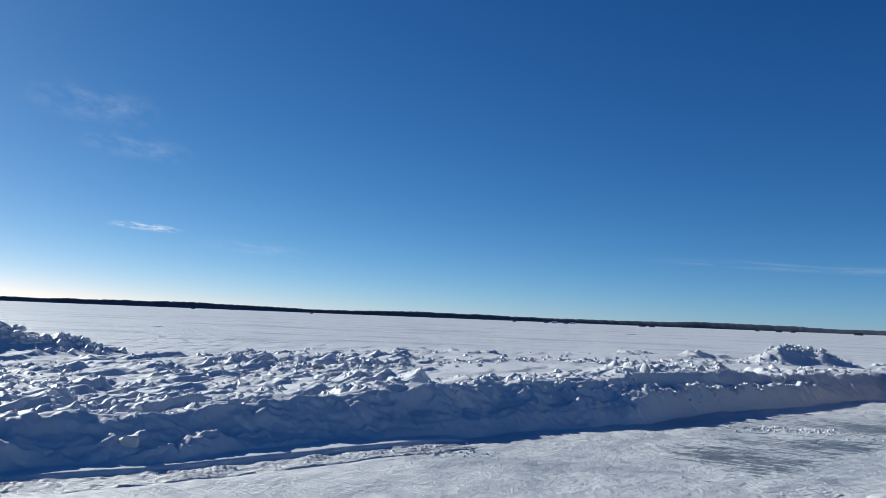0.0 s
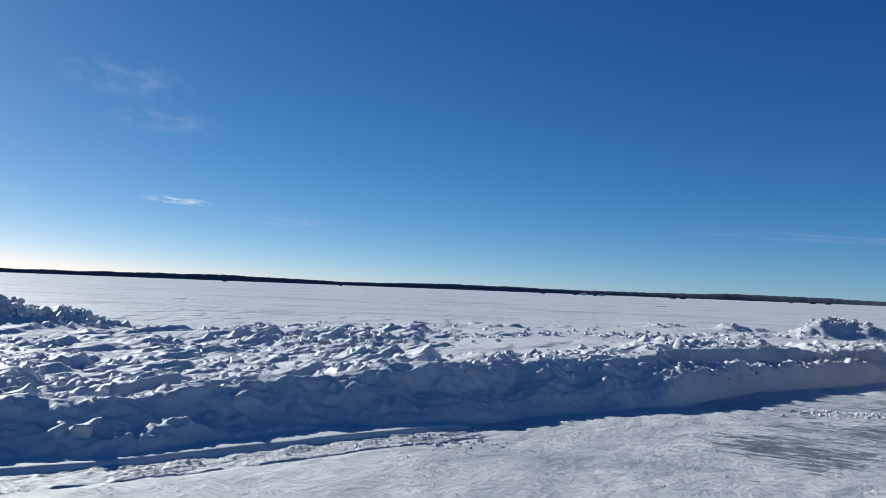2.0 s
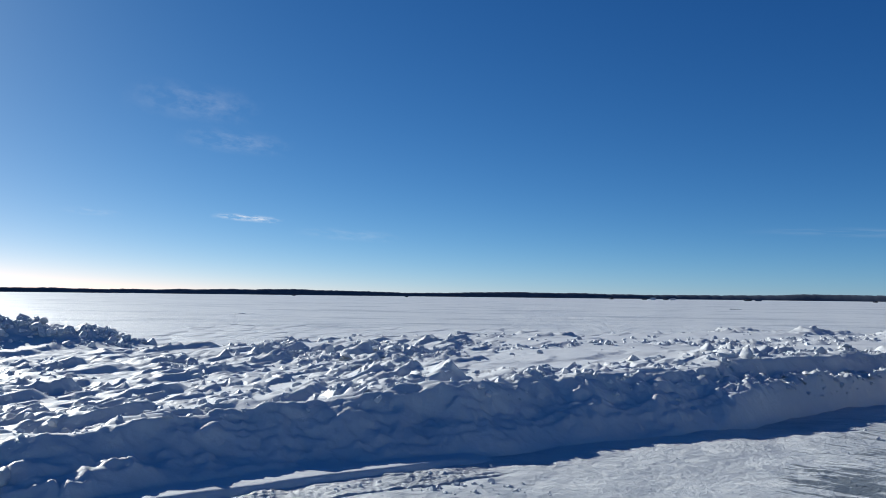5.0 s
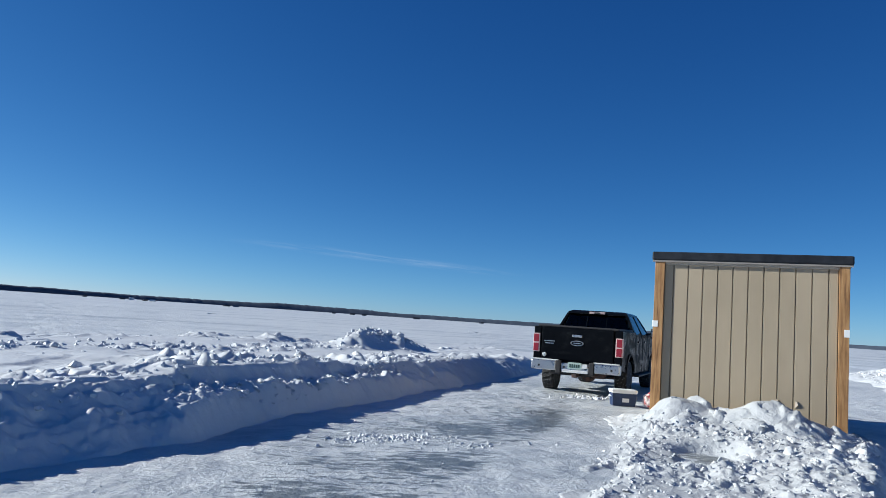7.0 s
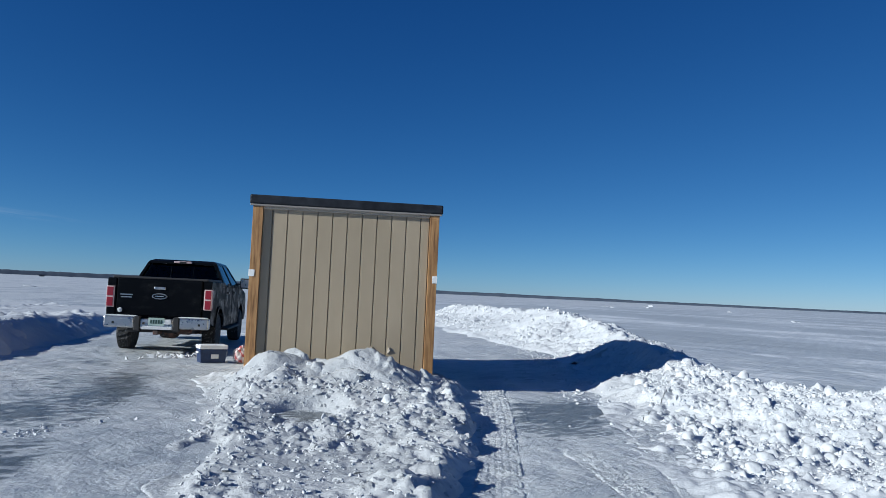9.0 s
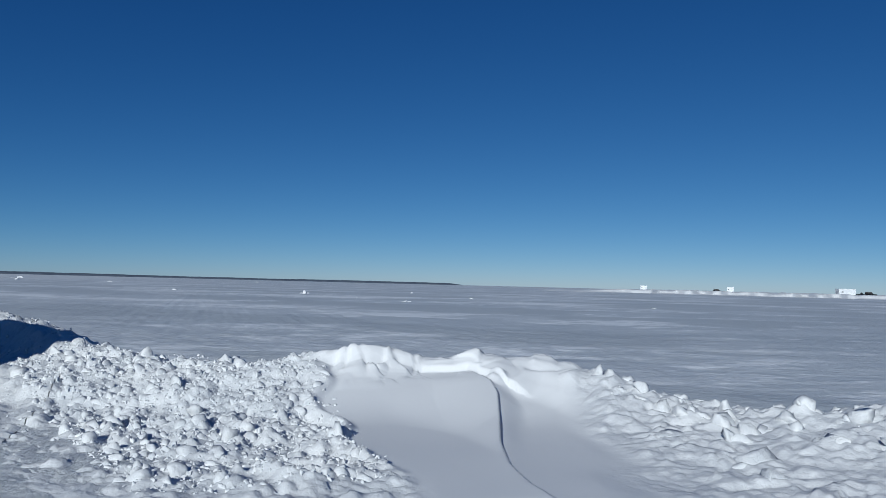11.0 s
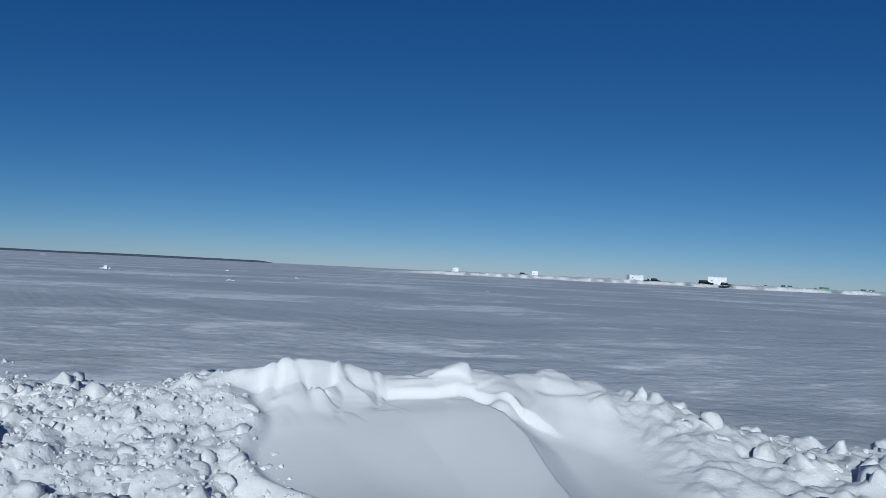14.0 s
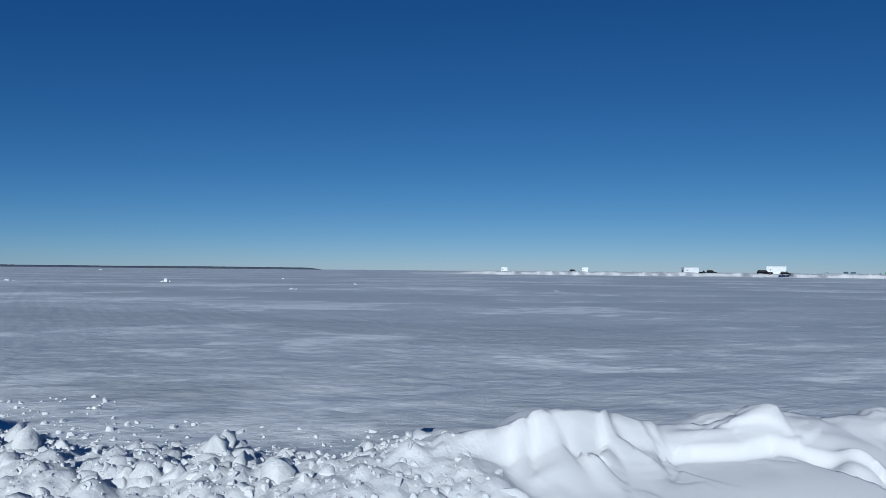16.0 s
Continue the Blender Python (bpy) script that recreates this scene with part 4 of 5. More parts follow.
for k, (x, y, s, fn, pa) in enumerate([
        (13.6, 4.55, .42, right_height, right_bank), (13.2, 5.0, .38, right_height, right_bank), (12.2, 5.1, .34, right_height, right_bank), (14.4, 5.6, .36, right_height, right_bank),
        (12.9, 3.95, .3, right_height, right_bank), (11.5, 4.9, .3, right_height, right_bank), (11.2, .35, .34, right_height, right_bank), (10.6, .15, .3, right_height, right_bank),
        (9.8, .2, .38, right_height, right_bank), (9.1, -.5, .5, right_height, right_bank), (9.3, .1, .36, right_height, right_bank), (8.7, -1.0, .48, right_height, right_bank), (8.9, .3, .3, right_height, right_bank),
        (8.4, -1.5, .5, right_height, right_bank), (8.1, -.7, .4, right_height, right_bank), (15.1, 6.6, .4, right_height, right_bank), (16.2, 7.1, .36, right_height, right_bank),
        (-3.0, 7.5, .42, left_height, left_bank), (2.42, 11.78, .16, left_height, left_bank), (3.7, 13.7, .4, left_height, left_bank), (5.2, 15.2, .36, left_height, left_bank),
        (-5.0, 18.1, .4, left_height, left_bank), (-4.1, 18.9, .3, left_height, left_bank), (-1.5, 14.5, .28, left_height, left_bank), (.8, 15.5, .25, left_height, left_bank), (2.2, 18.5, .3, left_height, left_bank),
        (9.6, 9.1, .3, island_height, island), (10.6, 9.1, .34, island_height, island), (8.6, 10.5, .3, island_height, island),
        (9.3, 10.9, .3, island_height, island), (10.9, 8.95, .3, island_height, island)]):
    block(pa, x, y, s * 0.62, fn, k)
for k in range(26):                                     # frozen lumps on the near end of the sunlit bank
    r_ = random.Random(300 + k)
    block(right_bank, r_.uniform(7.9, 10.4), r_.uniform(-1.8, .7), r_.uniform(.2, .55), right_height, 300 + k, -0.24)


# ---- ice house ----
def wood_material():
    m, n, l, p = material("pine_board", (0.42, 0.24, 0.10), 0.6)
    v = mapped(n, l, (9, 9, 0.7))
    g = tex_noise(n, l, v, 3.0, 6, 0.6)
    blot = tex_noise(n, l, mapped(n, l, (1, 1, 1)), 2.2, 3)
    c = ramp(n, l, g, [(0.32, (0.17, 0.08, 0.03)), (0.5, (0.38, 0.195, 0.075)), (0.68, (0.50, 0.285, 0.125))])
    c2 = ramp(n, l, blot, [(0.3, (0.75, 0.72, 0.66)), (0.6, (1, 1, 1))])
    mx = n.new("ShaderNodeMix")
    mx.data_type, mx.blend_type = "RGBA", "MULTIPLY"
    mx.inputs["Factor"].default_value = 1
    l.new(c, mx.inputs["A"]), l.new(c2, mx.inputs["B"])
    l.new(mx.outputs["Result"], p.inputs["Base Color"])
    l.new(bump(n, l, g, 0.25, 0.004), p.inputs["Normal"])
    return m


def siding_material():
    m, n, l, p = material("painted_siding", (0.42, 0.35, 0.26), 0.6)
    v = mapped(n, l, (14, 14, 0.8))
    g = tex_noise(n, l, v, 5.0, 7, 0.65)
    stain = tex_noise(n, l, mapped(n, l, (1.2, 1.2, 0.4)), 1.3, 4)
    info = n.new("ShaderNodeObjectInfo")
    c = ramp(n, l, math_node(n, l, "ADD", math_node(n, l, "MULTIPLY", stain, 0.8), math_node(n, l, "MULTIPLY", info.outputs["Random"], 0.2)),
             [(0.3, (0.335, 0.266, 0.178)), (0.7, (0.42, 0.335, 0.232))])
    l.new(c, p.inputs["Base Color"])
    l.new(bump(n, l, g, 0.35, 0.004), p.inputs["Normal"])
    return m


PINE, SIDING = wood_material(), siding_material()
BLACK, n_, l_, p_ = material("black_roof_metal", (0.015, 0.018, 0.024), 0.55, 0, 0.2)
l_.new(ramp(n_, l_, tex_noise(n_, l_, mapped(n_, l_), 6, 5), [(0.3, (0.010, 0.012, 0.016)), (0.7, (0.03, 0.034, 0.042))]), p_.inputs["Base Color"])
l_.new(bump(n_, l_, tex_noise(n_, l_, mapped(n_, l_), 14, 4), 0.2, 0.01), p_.inputs["Normal"])
WHITE_TAPE, *_ = material("white_tape", (0.8, 0.8, 0.78), 0.5)
TRIM, *_ = material("pale_trim", (0.50, 0.43, 0.35), 0.55)
TRIM_DARK, *_ = material("grey_trim", (0.26, 0.235, 0.21), 0.55)

HOUSE_TURN = math.degrees(math.atan2(-0.821, 0.571))
W, D, HW = 2.79, 4.6, 2.72
house = thing("ice_house", "beige panelled ice fishing house with pine corners and black roof", "fish house", at=pose(10.352, 12.052, 0, 0, 0, HOUSE_TURN))
part("wall", box_bm(0.02, W - 0.02, 0.03, 0.08, 0.05, HW), SIDING, house)
part("wall", box_bm(0.02, W - 0.02, D - 0.05, D, 0.05, HW), SIDING, house)
for x0, x1 in ((0.0, 0.05), (W - 0.05, W)):
    part("wall", box_bm(x0, x1, 0.08, D - 0.05, 0.05, HW), SIDING, house)
part("floor_frame", box_bm(0.02, W - 0.02, 0.08, D - 0.05, 0.05, 0.2), PINE, house)
for x0, x1 in ((0.25, 0.37), (W - 0.37, W - 0.25)):
    part("runner", box_bm(x0, x1, -0.05, D + 0.1, 0.0, 0.05, 0.01), PINE, house)
edge0, edge1, pitch_ = 0.165, W - 0.145, 0.2225
x = edge0 - 0.02
first = True
while x < edge1:
    x1 = min(x + (0.142 if first else pitch_), edge1)
    first = False
    bm = bmesh.new()
    pr = [(x + 0.004, 0.026), (x + 0.010, 0.006), (x1 - 0.010, 0.006), (x1 - 0.004, 0.026)]
    lo = [bm.verts.new((px, py, 0.06)) for px, py in pr]
    hi = [bm.verts.new((px, py, HW - 0.08)) for px, py in pr]
    for i in range(3):
        bm.faces.new((lo[i], lo[i + 1], hi[i + 1], hi[i]))
    bm.faces.new(lo[::-1]), bm.faces.new(hi)
    bm.faces.new((lo[0], hi[0], hi[3], lo[3]))
    part("siding_panel", bm, SIDING, house)
    x = x1
for x0, x1, z0 in ((0.0, 0.15, 0.02), (W - 0.14, W, 0.02)):
    part("corner_board", box_bm(x0, x1, -0.045, 0.02, z0, HW - 0.02, 0.004), PINE, house, "knotty pine corner board")
part("top_trim", box_bm(0.0, W, -0.012, 0.028, HW - 0.085, HW - 0.022, 0.004), TRIM, house)
roof = part("roof", box_bm(-0.05, W + 0.05, -0.075, D + 0.06, HW - 0.02, HW + 0.115, 0.02), BLACK, house, "black metal-edged roof")
part("drip_edge", box_bm(-0.04, W + 0.04, -0.062, -0.046, HW - 0.05, HW - 0.021, 0.003), TRIM_DARK, roof)
part("tape_patch", box_bm(-0.004, 0.075, -0.052, -0.0455, 1.62, 1.72, 0.002), WHITE_TAPE, house, "square of white tape")
part("tape_patch", box_bm(-0.012, -0.0015, -0.05, 0.05, 1.62, 1.72, 0.002), WHITE_TAPE, house, "square of white tape")
part("tape_patch", box_bm(W - 0.07, W + 0.004, -0.052, -0.0455, 1.64, 1.75, 0.002), WHITE_TAPE, house, "square of white tape")
for px in (1.83, 2.09):                                     # frayed strips at the foot of two panels
    bm = bmesh.new()
    a = [bm.verts.new(p) for p in ((px, -0.004, 0.55), (px + 0.02, -0.010, 0.56), (px + 0.045, -0.022, 0.60), (px + 0.012, -0.010, 0.66))]
    b = [bm.verts.new(v.co + Vector((0.004, 0.008, 0))) for v in a]
    bm.faces.new(a), bm.faces.new(b[::-1])
    for i in range(4):
        bm.faces.new((a[i], b[i], b[(i + 1) % 4], a[(i + 1) % 4]))
    part("frayed_strip", bm, TRIM, house, "frayed pale strip at the panel foot")


# ---- pickup truck: x forward, y left, rear axle at the origin ----
PAINT, n_, l_, p_ = material("black_paint", (0.004, 0.005, 0.007), 0.22, 0, 0.12)
p_.inputs["IOR"].default_value = 1.3
salt = tex_noise(n_, l_, mapped(n_, l_, (1.2, 1, 2.0)), 2.6, 7, 0.7)
l_.new(ramp(n_, l_, salt, [(0.5, (0.004, 0.005, 0.007)), (0.85, (0.018, 0.02, 0.022))]), p_.inputs["Base Color"])
l_.new(ramp(n_, l_, salt, [(0.4, (0.12, 0.12, 0.12)), (0.75, (0.35, 0.35, 0.35))]), p_.inputs["Roughness"])
SALT, n_, l_, p_ = material("salted_black_paint", (0.012, 0.013, 0.016), 0.24, 0, 0.08)
p_.inputs["IOR"].default_value = 1.14
salt = tex_noise(n_, l_, mapped(n_, l_, (1.2, 1, 1.6)), 2.2, 8, 0.72)
l_.new(ramp(n_, l_, salt, [(0.52, (0.005, 0.006, 0.008)), (0.60, (0.03, 0.033, 0.037)), (0.72, (0.24, 0.25, 0.26))]), p_.inputs["Base Color"])
l_.new(ramp(n_, l_, salt, [(0.42, (0.12, 0.12, 0.12)), (0.62, (0.6, 0.6, 0.6))]), p_.inputs["Roughness"])
l_.new(bump(n_, l_, tex_noise(n_, l_, mapped(n_, l_, (0.8, 1, 1.6)), 1.4, 3), 0.5, 0.08), p_.inputs["Normal"])
CHROME, n_, l_, p_ = material("chrome", (0.52, 0.52, 0.53), 0.22, 1.0)
l_.new(ramp(n_, l_, tex_noise(n_, l_, mapped(n_, l_), 7, 6, 0.7), [(0.35, (0.18, 0.18, 0.18)), (0.7, (0.55, 0.55, 0.55))]), p_.inputs["Roughness"])
RUBBER, n_, l_, p_ = material("tyre_rubber", (0.02, 0.02, 0.021), 0.8)
l_.new(ramp(n_, l_, tex_noise(n_, l_, mapped(n_, l_), 22, 6, 0.7), [(0.56, (0.012, 0.012, 0.013)), (0.74, (0.35, 0.36, 0.38))]), p_.inputs["Base Color"])
PLASTIC, *_ = material("black_plastic", (0.02, 0.02, 0.022), 0.6)
REDLIGHT, *_ = material("red_lens", (0.26, 0.02, 0.035), 0.2)
PALE_LENS, *_ = material("clear_lens", (0.55, 0.42, 0.42), 0.2)
RUST, n_, l_, p_ = material("rusty_steel", (0.08, 0.05, 0.045), 0.75)
l_.new(ramp(n_, l_, tex_noise(n_, l_, mapped(n_, l_), 9, 6, 0.7), [(0.4, (0.035, 0.03, 0.03)), (0.7, (0.16, 0.08, 0.06))]), p_.inputs["Base Color"])
PLATE, *_ = material("plate_green_white", (0.35, 0.45, 0.42), 0.5)
BAR, *_ = material("plate_bar", (0.03, 0.07, 0.06), 0.5)
CLOTH, *_ = material("dark_seat_cloth", (0.03, 0.03, 0.032), 0.9)
GLASS, n_, l_, p_ = material("tinted_glass", (0.02, 0.023, 0.027), 0.02)
p_.inputs["Transmission Weight"].default_value = 1.0
p_.inputs["IOR"].default_value = 1.3


def arch(cx, r, z0, n=12):
    """Points of a wheel arch from back to front."""
    a0 = math.asin((z0 - 0.41) / r)
    return [(cx - r * math.cos(a0 + (math.pi - 2 * a0) * k / n), 0.41 + r * math.sin(a0 + (math.pi - 2 * a0) * k / n)) for k in range(n + 1)]


def pane(bm_pts, thick):
    bm = bmesh.new()
    a = [bm.verts.new(p) for p in bm_pts]
    nrm = (a[1].co - a[0].co).cross(a[2].co - a[0].co).normalized() * thick
    b = [bm.verts.new(v.co + nrm) for v in a]
    bm.faces.new(a), bm.faces.new(b[::-1])
    for i in range(len(a)):
        j = (i + 1) % len(a)
        bm.faces.new((a[i], b[i], b[j], a[j]))
    return bm


def build_wheel(truck, wx, wy):
    s = 1 if wy > 0 else -1
    rim_at = new("wheel")
    rim_at.parent = truck
    rim_at.location = (wx, wy, 0.40)
    bm = lathe_bm([(0.24, -0.13), (0.34, -0.142), (0.385, -0.125), (0.402, -0.09), (0.404, 0.09), (0.385, 0.125), (0.34, 0.142), (0.24, 0.13)], 48)
    for v in bm.verts:
        r = math.hypot(v.co.x, v.co.z)
        if r > 0.39:
            k = round(math.atan2(v.co.z, v.co.x) / (2 * math.pi / 48))
            if (k % 2 == 0) ^ (v.co.y > 0):
                v.co.x *= 0.965
                v.co.z *= 0.965
    part("tyre", bm, RUBBER, rim_at, smooth_faces=False)
    bm = lathe_bm([(0.05, 0.09 * s), (0.10, 0.08 * s), (0.17, 0.055 * s), (0.215, 0.06 * s), (0.245, 0.128 * s), (0.25, 0.10 * s), (0.24, -0.1 * s)], 24)
    part("rim", bm, CHROME, rim_at, smooth_faces=True)


TRUCK_TURN = 36.0
truck = thing("pickup_truck", "black crew-cab pickup truck with salt grime and a chrome rear bumper", "truck", at=pose(13.55, 17.12, 0, 0, 0, TRUCK_TURN) @ Matrix.Scale(1.03, 4))
side = [(-1.12, 0.62)] + [(-0.58, 0.55)] + arch(0, 0.52, 0.55) + [(0.62, 0.48), (2.95, 0.48)] + arch(3.68, 0.52, 0.55)[1:] + [(4.45, 0.5), (4.62, 0.62), (4.66, 1.0), (4.5, 1.22), (3.35, 1.40), (3.2, 1.42), (0.72, 1.42), (0.70, 1.47), (-1.08, 1.47), (-1.12, 1.44)]
bm = prism_bm(side, -0.975, 0.975, 0.018)
part("body", bm, SALT, truck, "salt-streaked black lower body")
part("underbody", box_bm(-0.95, 4.2, -0.62, 0.62, 0.42, 1.2), PLASTIC, truck)
part("tailgate", box_bm(-1.165, -1.1, -0.80, 0.80, 0.75, 1.475, 0.02), PAINT, truck, "glossy black tailgate")
part("bed_cover", box_bm(-1.13, 0.70, -0.90, 0.90, 1.46, 1.515, 0.02), PLASTIC, truck, "flat black bed cover")
for s in (1, -1):
    part("rear_corner", box_bm(-1.15, -1.09, s * 0.815 if s > 0 else -0.985, 0.985 if s > 0 else s * 0.815, 0.72, 1.47, 0.02), PAINT, truck)
    lamp = part("tail_light", box_bm(-1.175, -1.04, 0.84 if s > 0 else -0.992, 0.992 if s > 0 else -0.84, 0.90, 1.31, 0.015), PALE_LENS, truck, "red tail light in a pale surround")
    for z0, z1 in ((0.92, 1.09), (1.12, 1.29)):
        part("red_lens", box_bm(-1.181, -1.17, 0.862 if s > 0 else -0.978, 0.978 if s > 0 else -0.862, z0, z1, 0.004), REDLIGHT, lamp)
        part("red_lens", box_bm(-1.15, -1.05, min(s * 0.985, s * 0.996), max(s * 0.985, s * 0.996), z0, z1, 0.003), REDLIGHT, lamp)
bumper = part("rear_bumper", box_bm(-1.30, -1.12, -0.98, -0.42, 0.52, 0.735, 0.03), CHROME, truck, "chrome rear bumper dusted with snow")
part("bumper_end", box_bm(-1.30, -1.12, 0.42, 0.98, 0.52, 0.735, 0.03), CHROME, bumper)
part("bumper_step", box_bm(-1.285, -1.12, -0.31, 0.31, 0.50, 0.70, 0.02), CHROME, bumper)
for y0, y1 in ((-0.42, -0.31), (0.31, 0.42)):
    part("bumper_pad", box_bm(-1.31, -1.12, y0, y1, 0.47, 0.745, 0.015), PLASTIC, bumper)
for y in (-0.80, -0.24, 0.24, 0.80):
    part("parking_sensor", box_bm(-1.306, -1.298, y - 0.022, y + 0.022, 0.59, 0.634, 0.008), PLASTIC, bumper)
plate = part("licence_plate", box_bm(-1.300, -1.288, -0.15, 0.15, 0.575, 0.725, 0.004), PLATE, bumper)
for k in range(5):
    part("plate_bar", box_bm(-1.306, -1.3, -0.11 + k * 0.048, -0.08 + k * 0.048, 0.615, 0.685), BAR, plate)
for y0, y1, z0, z1 in ((-0.95, -0.40, 0.735, 0.757), (0.38, 0.95, 0.735, 0.760), (-0.30, 0.26, 0.50, 0.56), (-0.28, -0.16, 0.60, 0.70)):
    bm = box_bm(-1.322 if z0 < 0.7 else -1.29, -1.17, y0, y1, z0, z1, 0.008)
    bmesh.ops.subdivide_edges(bm, edges=bm.edges[:], cuts=2, use_grid_fill=True)
    for v in bm.verts:
        v.co += Vector((0, 0, 0.012 * noise.noise(v.co * 14)))
    part("snow_crust", bm, DRIFT, bumper, "crust of snow")
part("hitch", box_bm(-1.33, -1.0, -0.05, 0.05, 0.40, 0.48, 0.01), RUST, truck)
bm = bmesh.new()
bmesh.ops.create_uvsphere(bm, u_segments=16, v_segments=8, radius=0.17)
for v in bm.verts:
    v.co = Vector((v.co.x * 0.9 - 0.02, v.co.y * 1.0 - 0.05, v.co.z * 0.9 + 0.40))
part("differential", bm, RUST, truck, "rusty rear differential", True)
part("rear_axle", box_bm(-0.06, 0.06, -0.75, 0.75, 0.36, 0.46, 0.03), RUST, truck)
part("muffler", box_bm(-1.0, -0.2, -0.62, -0.30, 0.40, 0.56, 0.05), RUST, truck)
# lettering on the tailgate as plain shapes
bm = bmesh.new()
bmesh.ops.create_cone(bm, cap_ends=True, segments=32, radius1=0.5, radius2=0.46, depth=0.02)
for v in bm.verts:
    v.co = Vector((-1.172 - v.co.z, v.co.x * 0.30, 1.14 + v.co.y * 0.12))
emblem = part("emblem", bm, CHROME, truck, "plain chrome oval emblem")
bm = bmesh.new()
bmesh.ops.create_cone(bm, cap_ends=True, segments=32, radius1=0.5, radius2=0.48, depth=0.01)
for v in bm.verts:
    v.co = Vector((-1.184 - v.co.z, v.co.x * 0.25, 1.14 + v.co.y * 0.085))
part("emblem_field", bm, PAINT, emblem)
part("emblem_bar", box_bm(-1.193, -1.188, -0.08, 0.08, 1.13, 1.15), CHROME, emblem)
part("tailgate_handle", box_bm(-1.185, -1.16, -0.11, 0.11, 1.27, 1.325, 0.012), CHROME, truck, "chrome tailgate handle")
part("badge_bar", box_bm(-1.172, -1.164, 0.50, 0.74, 1.145, 1.165), CHROME, truck)
part("badge_bar", box_bm(-1.172, -1.164, 0.52, 0.72, 1.095, 1.115), CHROME, truck)
bm = bmesh.new()
bmesh.ops.create_icosphere(bm, subdivisions=2, radius=0.042)
for v in bm.verts:
    v.co = Vector((v.co.x * 0.5 - 1.17, v.co.y * 1.0 + 0.72, v.co.z * 1.2 + 0.85)) * (1 + 0.02 * noise.noise(v.co * 30))
part("snow_crust", bm, DRIFT, truck, "lump of snow stuck to the tailgate")
# cab
ROOF_Z = 1.91
rb, rf = 0.98, 2.35                                           # roof edges along the truck
part("cab_roof", loft_bm([[(rb - 0.10, -0.74, ROOF_Z - 0.07), (rf + 0.12, -0.74, ROOF_Z - 0.07), (rf + 0.12, 0.74, ROOF_Z - 0.07), (rb - 0.10, 0.74, ROOF_Z - 0.07)],
                          [(rb - 0.06, -0.72, ROOF_Z - 0.02), (rf + 0.05, -0.72, ROOF_Z - 0.02), (rf + 0.05, 0.72, ROOF_Z - 0.02), (rb - 0.06, 0.72, ROOF_Z - 0.02)],
                          [(rb + 0.05, -0.62, ROOF_Z + 0.02), (rf - 0.1, -0.62, ROOF_Z + 0.02), (rf - 0.1, 0.62, ROOF_Z + 0.02), (rb + 0.05, 0.62, ROOF_Z + 0.02)]]), PAINT, truck)
zt, zb = ROOF_Z - 0.06, 1.41
for s in (1, -1):
    for (xb0, xb1, xt0, xt1) in ((0.73, 0.92, 0.88, 1.04), (1.86, 1.96, 1.70, 1.80), (3.02, 3.14, 2.36, 2.47)):
        part("pillar", loft_bm([[(xb0, s * 0.955, zb), (xb1, s * 0.955, zb), (xb1, s * 0.89, zb), (xb0, s * 0.89, zb)],
                                [(xt0, s * 0.745, zt), (xt1, s * 0.745, zt), (xt1, s * 0.69, zt), (xt0, s * 0.69, zt)]]), PAINT, truck)
    for (xb0, xb1, xt0, xt1) in ((0.92, 1.86, 1.04, 1.70), (1.96, 3.02, 1.80, 2.36)):
        pts = [(xb0, s * 0.935, zb), (xb1, s * 0.935, zb), (xt1, s * 0.725, zt), (xt0, s * 0.725, zt)]
        part("side_window", pane(pts if s > 0 else pts[::-1], -0.006), GLASS, truck)
    part("door_handle", box_bm(1.12, 1.30, s * 0.975 - 0.02, s * 0.975 + 0.02, 1.22, 1.26, 0.008), PAINT, truck)
    part("door_handle", box_bm(2.12, 2.30, s * 0.975 - 0.02, s * 0.975 + 0.02, 1.22, 1.26, 0.008), PAINT, truck)
    for xs in (0.715, 1.90, 3.02):
        part("door_seam", box_bm(xs - 0.006, xs + 0.006, s * 0.977 - 0.003, s * 0.977 + 0.003, 0.52, 1.41), PLASTIC, truck)
    board = part("running_board", box_bm(0.72, 2.85, s * 0.97 - 0.11, s * 0.97 + 0.11, 0.42, 0.47, 0.015), PLASTIC, truck)
    mirror = part("mirror", box_bm(2.86, 2.98, s * 1.14 - 0.12, s * 1.14 + 0.12, 1.34, 1.60, 0.03), PLASTIC, truck, "black towing mirror")
    part("mirror_glass", box_bm(2.852, 2.859, s * 1.14 - 0.095, s * 1.14 + 0.095, 1.37, 1.57), CHROME, mirror)
    part("mirror_arm", box_bm(2.89, 2.95, min(s * 0.93, s * 1.05), max(s * 0.93, s * 1.05), 1.42, 1.47, 0.01), PLASTIC, mirror)
    part("fender_flare", prism_bm([(x_, z_) for x_, z_ in arch(0, 0.57, 0.55)] + [(x_, z_) for x_, z_ in arch(0, 0.515, 0.55)[::-1]], s * 0.955, s * 1.0), SALT, truck)
rear = [(0.80, 0.80, zb + 0.06), (0.80, -0.80, zb + 0.06), (0.945, -0.66, zt - 0.02), (0.945, 0.66, zt - 0.02)]
part("rear_window", pane(rear, 0.006), GLASS, truck, "dark tinted sliding rear window")
part("rear_sill", loft_bm([[(0.72, -0.88, zb), (0.84, -0.88, zb), (0.84, 0.88, zb), (0.72, 0.88, zb)], [(0.78, -0.85, zb + 0.065), (0.84, -0.85, zb + 0.065), (0.84, 0.85, zb + 0.065), (0.78, 0.85, zb + 0.065)]]), PAINT, truck)
